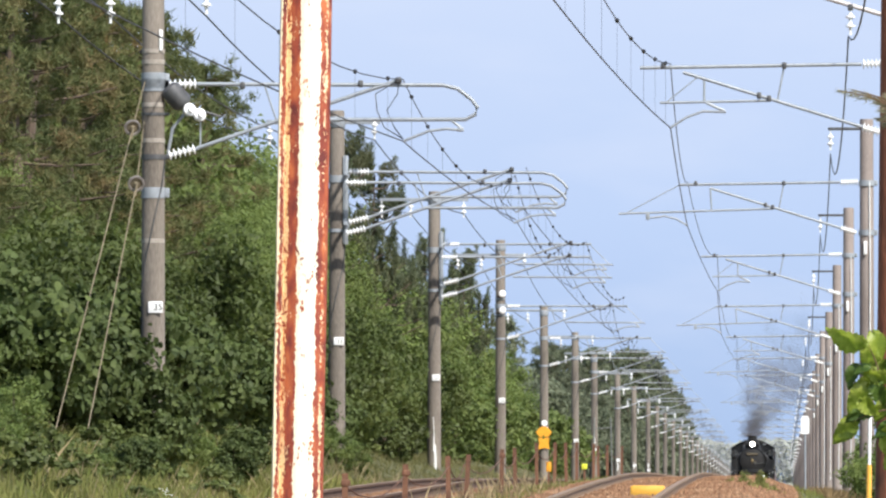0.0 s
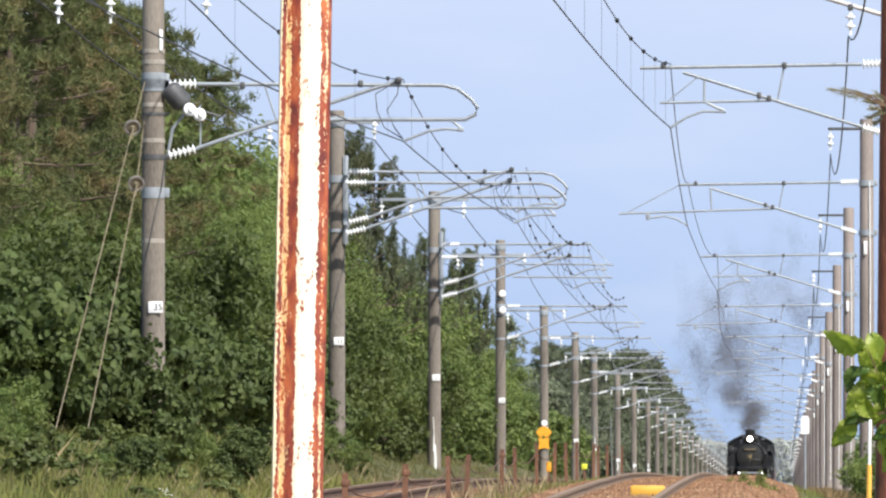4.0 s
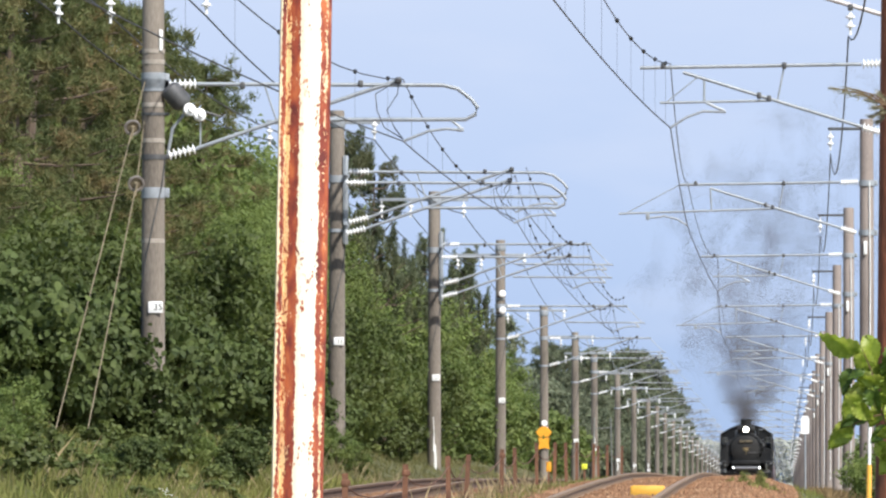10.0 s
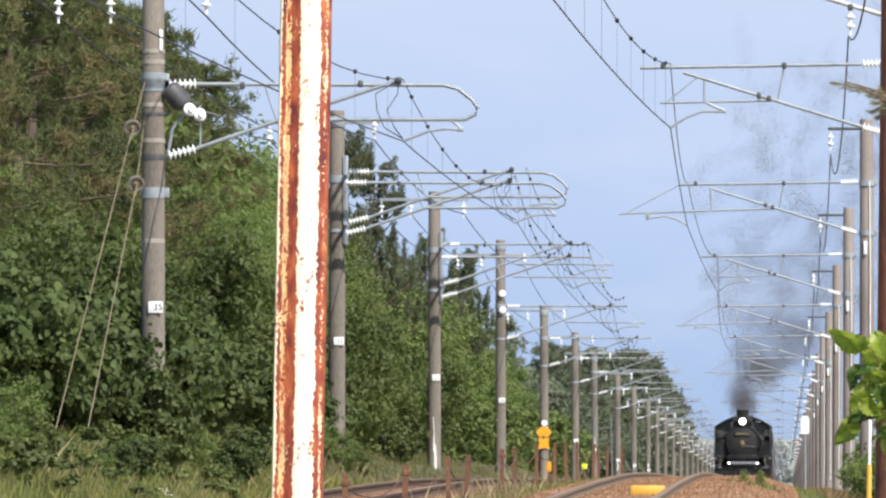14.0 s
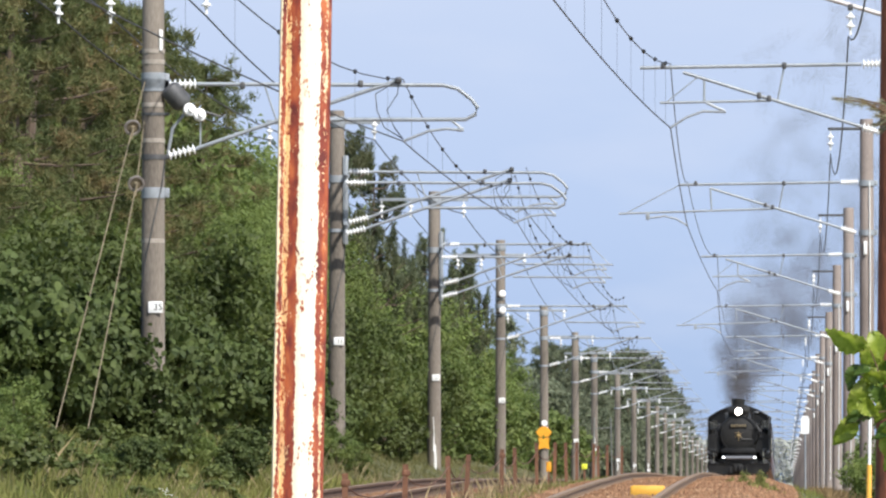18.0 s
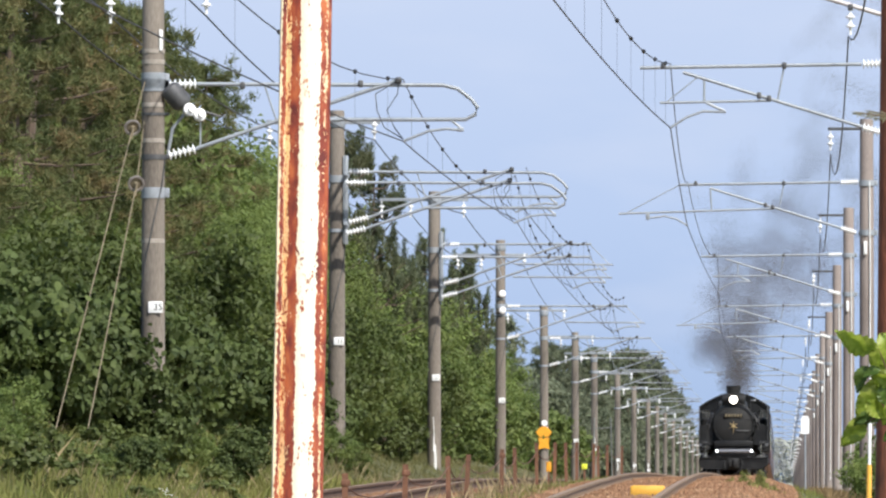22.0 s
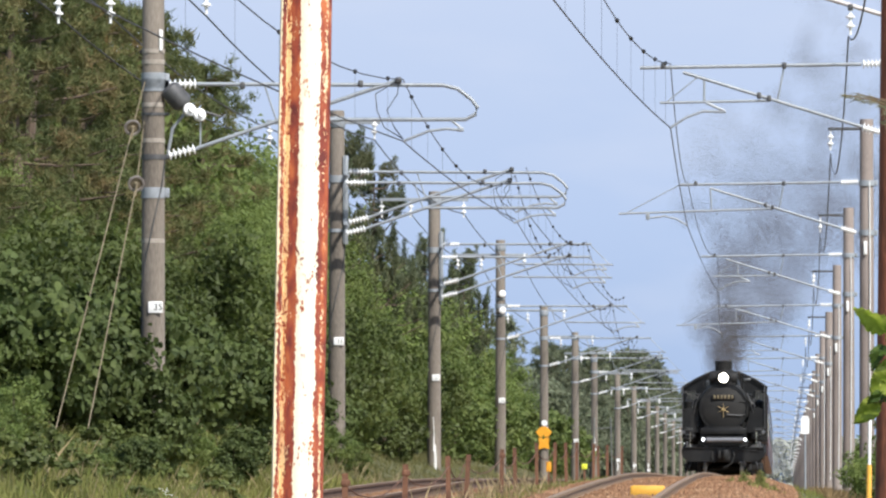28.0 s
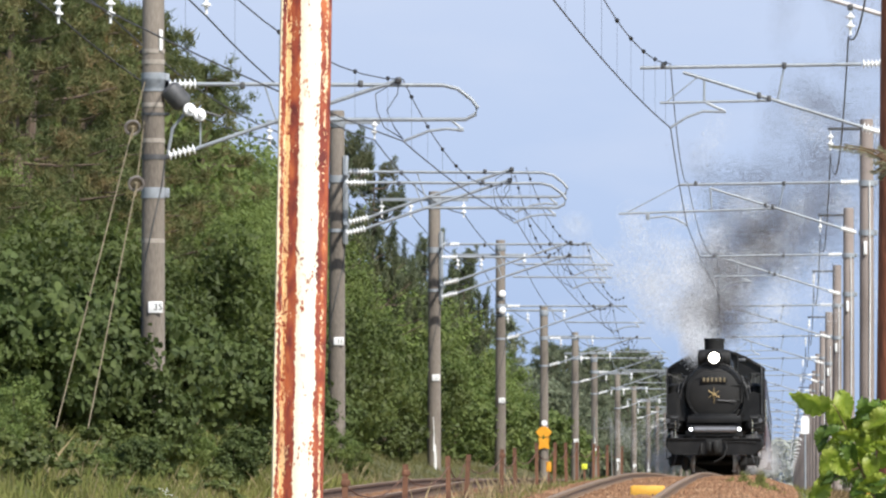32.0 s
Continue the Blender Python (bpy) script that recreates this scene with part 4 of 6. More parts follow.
    for i in range(34):
        plant(clump, -7.0 - 4.2 * rng.uniform(0, 1) ** 0.7, 98 + i * 0.75, rng.uniform(0.3, 0.72), rng.uniform(0.6, 1.0))
    for d, x, g in ((112, -8.3, 0.27), (107, -10.4, 0.26), (118, -8.4, 0.25), (128, -8.0, 0.3), (136, -8.3, 0.32)):
        plant(bigleaf, x, d, g)
    # undergrowth beside the near masts on the other side
    for d, x, g in ((62, 1.55, 0.5), (70, 1.9, 0.55), (82, 1.6, 0.42), (118, 1.9, 0.5), (150, 1.7, 0.45), (160, 2.4, 0.7), (190, 2.2, 0.6), (215, 2.4, 0.6), (250, 2.6, 0.7)):
        plant(side_shrubs, x, d, g)
    for d, x, g in ((113.5, -9.95, 0.35), (125, -8.5, 0.3), (168, -8.5, 0.30), (167, -8.85, 0.33), (169, -8.2, 0.26), (165, -9.0, 0.34), (106, -9.35, 0.2), (108, -9.6, 0.24), (109, -9.0, 0.15), (110, -8.5, 0.14), (104, -8.7, 0.12)):
        plant(side_shrubs, x, d, g)
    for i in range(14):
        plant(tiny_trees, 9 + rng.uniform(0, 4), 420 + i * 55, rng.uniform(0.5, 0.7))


woods()


def blades(name, label, mat, count, zone, height, seed, wide=0.012):
    """Grass standing on the ground; zone: strips of x and y to fill."""
    rng = np.random.default_rng(seed)
    v = []
    for x0, x1, d0, d1, share in zone:
        k = int(count * share)
        xs, ds = rng.uniform(x0, x1, k), d0 + (d1 - d0) * rng.uniform(0, 1, k) ** 1.3
        tuft = np.array([noise.noise((x * 1.1, d * 0.5, seed)) for x, d in zip(xs, ds)])
        keep = rng.uniform(-0.35, 0.5, k) < tuft
        for x, d, q in zip(xs[keep], ds[keep], tuft[keep]):
            z = rail(d) + bank(x, d) - 0.03
            h = height * (0.45 + 0.9 * rng.uniform() + 0.7 * max(q, 0))
            a, lean = rng.uniform(0, 2 * math.pi), rng.normal(size=2) * 0.3 * h
            dx, dy = math.cos(a) * wide, math.sin(a) * wide
            v.append(((x - dx, d - dy, z), (x + dx, d + dy, z), (x + lean[0] * 0.52 + dx * 0.7, d + lean[1] * 0.52 + dy * 0.7, z + h * 0.6), (x + lean[0], d + lean[1], z + h)))
    tagged(new(name, quads(name, np.array(v), mat)), label, "grass", kind="stuff")


blades("grass", "tall dry grass along the bank", GRASS, 120000, [(-11.5, -7.1, 84, 260, 0.62), (-14, -7.4, 100, 180, 0.2), (-11.5, -7.3, 250, 430, 0.1)], 0.15, 5, 0.007)
blades("weeds", "low weeds between the ballast stones", WEED, 34000, [(-4.35, -3.1, 90, 240, 0.5), (0.2, 4.0, 125, 300, 0.4)], 0.11, 9, 0.010)
blades("tall_grass", "tall brown dry grass at the feet of the masts", HAY, 52000, [(0.75, 3.2, 140, 420, 1.0)], 0.22, 14, 0.007)
blades("weeds", "green weeds among the dry grass of the bank", WEED, 64000, [(-11.5, -7.0, 86, 150, 0.85)], 0.22, 23, 0.012)
blades("dry_stalks", "thin straw-coloured stalks above the grass", STRAW, 5200, [(-11.5, -7.0, 98, 170, 0.85), (-4.4, -3.2, 104, 140, 0.15)], 0.3, 31, 0.0035)


def stones():
    rng = np.random.default_rng(3)
    k = 42000
    ds = 92 + 90 * rng.uniform(0, 1, k) ** 1.2
    xs = rng.uniform(-7.4, 0.2, k)
    v, f = [], []
    for x, d in zip(xs, ds):
        s = x - bend(d)
        if min(abs(s - c - q) for c in TRACKS for q in (-0.57, 0.57)) < 0.075:
            continue
        z = rail(d) + bank(x, d) + rng.uniform(-0.005, 0.03)
        r = rng.uniform(0.022, 0.05)
        a = rng.uniform(0, 6.28)
        n = len(v)
        v += [(x + r * math.cos(a + q), d + r * math.sin(a + q), z - 0.012) for q in (0, 1.5, 3.1, 4.6)]
        v.append((x + rng.uniform(-r, r) * 0.4, d + rng.uniform(-r, r) * 0.4, z + r * 0.8))
        f += [(n, n + 1, n + 4), (n + 1, n + 2, n + 4), (n + 2, n + 3, n + 4), (n + 3, n, n + 4)]
    me = bpy.data.meshes.new("ballast_stones")
    me.from_pydata(v, [], f)
    me.materials.append(STONE)
    tagged(new("ballast_stones", me), "rust-brown crushed ballast stones", "ballast", kind="stuff")


stones()


# ---- small things beside the line ----
def fence():
    """Old rail posts joined by sagging wire between the two tracks."""
    ob = thing("post_fence", pose(0, 0, 0), "row of short rusty rail posts strung with wire", "fence")
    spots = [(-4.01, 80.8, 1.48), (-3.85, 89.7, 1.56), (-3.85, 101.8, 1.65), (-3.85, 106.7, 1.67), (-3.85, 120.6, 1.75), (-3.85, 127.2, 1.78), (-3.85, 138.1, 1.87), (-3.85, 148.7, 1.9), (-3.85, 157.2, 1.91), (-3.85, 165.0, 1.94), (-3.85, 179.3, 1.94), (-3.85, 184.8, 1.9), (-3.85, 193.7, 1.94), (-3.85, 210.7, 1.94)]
    tops = []
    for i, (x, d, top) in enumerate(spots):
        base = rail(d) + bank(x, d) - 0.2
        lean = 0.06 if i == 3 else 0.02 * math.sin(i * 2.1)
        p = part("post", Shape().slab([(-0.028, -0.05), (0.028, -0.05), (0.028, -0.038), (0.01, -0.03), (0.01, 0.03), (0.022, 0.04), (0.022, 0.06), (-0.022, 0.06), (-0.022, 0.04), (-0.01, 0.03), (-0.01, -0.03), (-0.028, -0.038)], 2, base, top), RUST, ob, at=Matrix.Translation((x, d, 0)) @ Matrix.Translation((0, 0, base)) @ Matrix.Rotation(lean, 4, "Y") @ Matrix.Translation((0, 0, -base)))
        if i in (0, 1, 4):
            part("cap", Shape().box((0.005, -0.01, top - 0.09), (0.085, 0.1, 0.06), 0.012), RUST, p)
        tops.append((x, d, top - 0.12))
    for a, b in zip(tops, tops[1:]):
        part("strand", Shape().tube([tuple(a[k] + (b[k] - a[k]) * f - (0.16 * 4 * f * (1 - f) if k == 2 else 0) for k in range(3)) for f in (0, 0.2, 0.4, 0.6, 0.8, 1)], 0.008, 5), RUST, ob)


fence()
coil = thing("track_beacon", pose(-1.65, 108, rail(108) - 0.075), "yellow track beacon box between the rails", "beacon")
part("housing", Shape().box((0, 0, 0.03), (0.42, 0.75, 0.13), 0.025), YELLOW, coil)
part("base", Shape().box((0, 0, -0.06), (0.5, 0.85, 0.06), 0.01), DARK_STEEL, coil)
for x, d, z, mat, w, h, label in ((-3.95, 149, -0.02, ORANGE, 0.09, 0.17, "small orange marker stake"), (-3.55, 158, -0.02, LIME, 0.10, 0.10, "small lime yellow marker cap")):
    q = thing("marker_stake", pose(x, d, EYE - 0.2), label, "marker")
    part("stake", Shape().box((0, 0.02, -0.1), (0.04, 0.03, 0.4), 0.005), RUST, q)
    part("plate", Shape().box((0, 0, 0.09), (w, 0.02, h), 0.008), mat, q)
board = thing("signal_board", pose(1.25, 490, rail(490)), "white oval board on a thin steel stand", "sign")
part("stand", Shape().tube([(0, 0, -0.8), (0, 0, 4.1)], 0.05, 8), GALV, board)
part("face", Shape().slab([(-0.24, 3.6), (-0.2, 3.4), (0.2, 3.4), (0.24, 3.6), (0.24, 4.2), (0.15, 4.4), (-0.15, 4.4), (-0.24, 4.2)], 1, -0.09, -0.06), PLATE, board)
for x, d in ((-8.0, 392),):
    q = thing("cable_frame", pose(x, d, rail(d)), "slender grey steel cable frame", "frame", "cable frames")
    for s in (-0.45, 0.45):
        part("leg", Shape().tube([(s, 0, -0.3), (s * 0.8, 0, 3.2)], 0.03, 8), DULL_STEEL, q)
    part("rung", Shape().tube([(-0.42, 0, 2.7), (0.42, 0, 2.75)], 0.022, 8), DULL_STEEL, q)


# ---- growth close to the camera ----
def near_post():
    d, x = 28.0, 0.3235
    z = rail(d) + bank(x, d)
    ob = new("wooden_stake", Shape().lathe((0, 0, z - 0.3), (0, 0, 1), [(0.052, 0), (0.05, 2.0), (0.052, 4.5)], 18).mesh("wooden_stake", RUST_BROWN))
    ob.matrix_basis = pose(x, d, 0, 0, 0.77, 0)
    tagged(ob, "weathered red-brown post at the fence line", "post")


RUST_BROWN = surface("red_brown_weathered_paint", [(0.06, 0.03, 0.018), (0.16, 0.055, 0.028), (0.24, 0.08, 0.04)], 6, 0.85, 0, 0.4, stretch=(1, 1, 0.3))
near_post()


def marker_pole():
    d = 60.0
    foot = rail(d) + bank(0.6, d)
    ob = thing("marker_pole", pose(0.57, d, foot, 0, 0.9, 0), "slim plastic pole, white above and yellow below", "pole")
    split, top = EYE - 0.03 - foot, EYE + 0.34 - foot
    part("sleeve", Shape().lathe((0, 0, -0.2), (0, 0, 1), [(0.018, 0), (0.018, split + 0.18), (0.015, split + 0.2)], 14), YELLOW, ob, "yellow plastic sleeve")
    part("stem", Shape().lathe((0, 0, split), (0, 0, 1), [(0.011, 0), (0.011, top - split - 0.01), (0.006, top - split)], 12), PLATE, ob, "white stem")


marker_pole()


def flowering_weed(x, d, g):
    rng = np.random.default_rng(int(d * 7))
    ob = thing("flowering_weed", pose(x, d, rail(d) + bank(x, d)), "weed with small white flower heads in the grass", "weed", "flowering weeds")
    st, heads = Shape(), []
    for _ in range(14):
        a, h = rng.uniform(0, 6.28), g * rng.uniform(0.5, 1.0)
        tip = np.array([math.cos(a) * 0.35 * h, math.sin(a) * 0.35 * h, h])
        st.tube([(0, 0, 0), tuple(tip * [0.4, 0.4, 0.6]), tuple(tip)], 0.003, 4, 0.002)
        heads += [tip + rng.normal(size=3) * 0.012 for _ in range(4)]
    part("stalks", st, WEED, ob)
    c = np.array(heads)
    part("blossoms", quads("blossoms", leaves(rng, c, 0.014, 0.012, np.tile([0, -0.6, 0.8], (len(c), 1)), 6), PLATE, 6), None, ob, "white blossoms")


for spot in ((-7.55, 108.0, 0.3), (-7.4, 107.0, 0.22), (-9.9, 107.5, 0.3), (-9.2, 118.0, 0.25)):
    flowering_weed(*spot)


def weed_tuft(x, d, tall, wide, k):
    """A tuft of upright leafy stems growing out of the ballast."""
    rng = np.random.default_rng(int(d * 10))
    ob = thing("weed_tuft", pose(x, d, rail(d) + bank(x, d)), "green weed tuft growing out of the ballast", "weed", "weeds on the ballast")
    v, w = [], []
    for _ in range(k):
        a, r = rng.uniform(0, 6.28), abs(rng.normal()) * wide
        foot = np.array([math.cos(a) * r, math.sin(a) * r * 2, -0.03])
        h = tall * rng.uniform(0.4, 1.0) * max(0.3, 1 - 0.5 * r / wide)
        tip = foot + [rng.normal() * 0.15 * h, rng.normal() * 0.15 * h, h]
        v.append((foot - [0.005, 0, 0], foot + [0.005, 0, 0], (foot + tip) / 2 + [0.005, 0, 0.01], tip))
        w += [foot + (tip - foot) * rng.uniform(0.25, 1.0) + rng.normal(size=3) * 0.012 for _ in range(4)]
    part("stems", quads("stems", np.array(v), GRASS), None, ob)
    w = np.array(w)
    part("leaves", quads("leaves", leaves(rng, w, 0.085, 0.016, rng.normal(size=w.shape) * [1, 1, 0.2] - [0, 1, 0], 3, 0.4, -1.5), WEED, 3), None, ob)


for spot in ((-0.58, 130.0, 0.28, 0.06, 80), (-0.30, 124.0, 0.36, 0.08, 140), (-0.77, 130.5, 0.15, 0.08, 60), (-0.45, 121.0, 0.13, 0.10, 50), (-0.12, 127.0, 0.12, 0.10, 45)):
    weed_tuft(*spot)


def leaf_blade(rng, long, wide):
    """One broad pointed leaf with a fold along its rib and a wavy rim; it grows along x."""
    rows, sides = 30, (-1, -0.66, -0.33, 0, 0.33, 0.66, 1)
    v, f = [], []
    for i in range(rows + 1):
        u = i / rows
        w = wide / 2 * (math.sin(math.pi * u ** 0.75) ** 0.8 if 0 < u < 1 else 0.02)
        for s in sides:
            z = 0.38 * abs(s) * w - 0.22 * long * u * u + 0.004 * math.sin(9 * u + 3 * s) + 0.0030 * (0.3 + abs(s)) * math.cos(6.28 * (6.2 * u - 1.6 * abs(s)))
            v.append((long * u - 0.10 * long * abs(s) * (1 - u), s * w * (1 + 0.035 * math.cos(i * math.pi)), z))
    for i in range(rows):
        for j in range(6):
            f.append((i * 7 + j, i * 7 + j + 1, (i + 1) * 7 + j + 1, (i + 1) * 7 + j))
    return Shape().add(v, f)


def leafy_branch():
    rng = random.Random(12)
    root = Vector((0.329, 25.0, EYE + 0.024))
    ob = thing("leafy_branch", Matrix.Translation(root), "sunlit bright green leafy branch swaying in the wind", "branch")
    bright_blade = [leaf_blade(rng, 0.084 + 0.010 * q, 0.056 + 0.007 * q).mesh("leaf", LEAF_NEAR) for q in range(3)]
    dark_blade = [leaf_blade(rng, 0.080 + 0.010 * q, 0.050 + 0.006 * q).mesh("leaf", LEAF_NEAR_DARK) for q in range(2)]
    # place, way the tip points, tilt of the face, size, bright or dark green
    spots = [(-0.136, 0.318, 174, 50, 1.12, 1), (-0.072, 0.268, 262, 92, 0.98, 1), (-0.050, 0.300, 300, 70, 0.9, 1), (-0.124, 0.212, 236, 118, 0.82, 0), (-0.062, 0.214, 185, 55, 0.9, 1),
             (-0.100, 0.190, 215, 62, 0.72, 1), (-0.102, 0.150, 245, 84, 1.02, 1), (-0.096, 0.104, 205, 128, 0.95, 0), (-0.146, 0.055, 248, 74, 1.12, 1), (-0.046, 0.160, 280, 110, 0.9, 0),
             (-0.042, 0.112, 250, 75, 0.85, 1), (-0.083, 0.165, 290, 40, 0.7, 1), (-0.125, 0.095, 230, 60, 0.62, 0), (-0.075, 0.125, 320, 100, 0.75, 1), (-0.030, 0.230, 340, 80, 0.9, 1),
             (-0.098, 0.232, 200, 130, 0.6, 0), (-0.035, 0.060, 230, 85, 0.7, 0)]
    # more leaves farther along the branch
    for q in range(30):
        spots.append((rng.uniform(-0.015, 0.16), rng.uniform(-0.10, 0.30), rng.uniform(170, 330), rng.uniform(50, 125), rng.uniform(0.75, 1.05), rng.random() < 0.78))
    for sx, sz, turn, tilt, g, is_bright in spots:
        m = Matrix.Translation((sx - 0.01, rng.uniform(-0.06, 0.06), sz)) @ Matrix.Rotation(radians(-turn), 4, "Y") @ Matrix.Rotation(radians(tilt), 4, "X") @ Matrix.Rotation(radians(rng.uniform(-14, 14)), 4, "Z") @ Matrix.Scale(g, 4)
        part("leaf", rng.choice(bright_blade if is_bright else dark_blade), None, ob, at=m @ Matrix.Translation((-0.045, 0, 0)))
    part("twig", Shape().tube([(0.06, 0, -0.1), (-0.01, 0, 0.05), (-0.04, 0, 0.15), (-0.06, 0, 0.24), (-0.09, 0, 0.318)], 0.004, 6, 0.0016).tube([(-0.03, 0, 0.12), (-0.08, 0, 0.11), (-0.13, 0, 0.085)], 0.0028, 5, 0.0014), TWIG, ob)
    return ob


BRANCH = leafy_branch()


def hanging_sprig():
    """A sprig of the same shrub that a gust throws down past the corner of the view."""
    rng = random.Random(3)
    ob = thing("leafy_sprig", Matrix.Translation((0.285, 25.0, EYE + 1.22)), "dark green leafy sprig tossed by a gust", "branch")
    bright_blade, dark_blade = leaf_blade(rng, 0.10, 0.075).mesh("leaf", LEAF_NEAR), leaf_blade(rng, 0.105, 0.08).mesh("leaf", LEAF_NEAR_DARK)
    for sx, sz, turn, tilt, g, me in ((-0.055, 0.03, 235, 95, 0.95, dark_blade), (-0.035, -0.055, 188, 80, 0.95, dark_blade), (-0.02, -0.15, 262, 100, 1.05, dark_blade), (0.0, 0.03, 300, 70, 1.0, bright_blade), (0.02, -0.06, 280, 85, 1.0, bright_blade), (0.04, -0.14, 300, 80, 1.0, dark_blade)):
        part("leaf", me, None, ob, at=Matrix.Translation((sx, rng.uniform(-0.03, 0.03), sz)) @ Matrix.Rotation(radians(-turn), 4, "Y") @ Matrix.Rotation(radians(tilt), 4, "X") @ Matrix.Scale(g, 4) @ Matrix.Translation((-0.03, 0, 0)))
    part("twig", Shape().tube([(0.10, 0, 0.14), (0.03, 0, 0.05), (0.01, 0, -0.05), (0.0, 0, -0.14)], 0.004, 6, 0.0016), TWIG, ob)
    return ob


SPRIG = hanging_sprig()


def pine_spray():
    rng = np.random.default_rng(8)
    root = Vector((0.338, 25.0, EYE + 0.986))
    ob = thing("pine_spray", Matrix.Translation(root), "drooping pine twig with thin needles in the wind", "branch")
    ends = [(-0.175, 0.062), (-0.14, 0.066), (-0.10, 0.056), (-0.07, 0.03), (-0.055, 0.004), (-0.062, -0.022), (-0.04, 0.05), (-0.045, -0.04), (-0.03, -0.01)]
    v = []
    tw = Shape()
    for ex, ez in ends:
        tip = np.array([ex, rng.uniform(-0.05, 0.05), ez])
        tw.tube([(0, 0, 0), tuple(tip * 0.5 + [0, 0, 0.012]), tuple(tip)], 0.0035, 5, 0.0012)
        for i in range(70):
            b = tip * rng.uniform(0.55, 1.0) + rng.normal(size=3) * 0.002
            dr = np.array([-1.0, 0, 0.05]) + rng.normal(size=3) * 0.32
            dr /= np.linalg.norm(dr)
            e = np.cross(dr, rng.normal(size=3))
            e /= np.linalg.norm(e)
            v.append((b - e * 0.0012, b + e * 0.0012, b + dr * rng.uniform(0.012, 0.032)))
    part("twig", tw, TWIG, ob)
    part("needles", quads("needles", np.array(v), NEEDLE_NEAR, 3), None, ob)
    return ob


NEEDLE_NEAR = surface("dry_pine_needles", [(0.24, 0.23, 0.13), (0.37, 0.33, 0.22)], 6, 0.6, leafy=0.3, bump=0)
SPRAY = pine_spray()


# ---- the train ----
TRAIN_X = -1.93
SPEED = 9.82


def ahead(t):
    return 562.6 - SPEED * t


def arc_roof(half, low, high, n=14):
    return [(half * (1 - 2 * i / n), low + (high - low) * (1 - abs(1 - 2 * i / n) ** 1.8)) for i in range(n + 1)]


WHEELS = []


def wheelset(parent, y, r, name, spokes):
    """An axle with two flanged wheels, turning about its own middle."""
    ax = part(name, Shape().tube([(-0.75, 0, 0), (0.75, 0, 0)], 0.08, 10), LOCO_DULL, parent, at=pose(0, y, r))
    for s in (-1, 1):
        rim = Shape().lathe((s * 0.53, 0, 0), (s, 0, 0), [(r + 0.028, 0), (r + 0.028, 0.03), (r, 0.04), (r - 0.004, 0.13), (r - 0.08, 0.13), (r - 0.08, 0.0)], 32)
        for i in range(spokes):
            a = 2 * math.pi * i / spokes
            rim.tube([(s * 0.6, 0.1 * math.cos(a), 0.1 * math.sin(a)), (s * 0.6, (r - 0.06) * math.cos(a), (r - 0.06) * math.sin(a))], 0.035, 5)
        rim.lathe((s * 0.53, 0, 0), (s, 0, 0), [(0.13, 0), (0.13, 0.15)], 14)
        part("wheel", rim, TYRE, ax)
    WHEELS.append((ax, y, r))
    return ax


TYRE = surface("worn_steel_tyre", [(0.20, 0.19, 0.18), (0.34, 0.33, 0.32)], 6, 0.4, 0.7, 0.05)


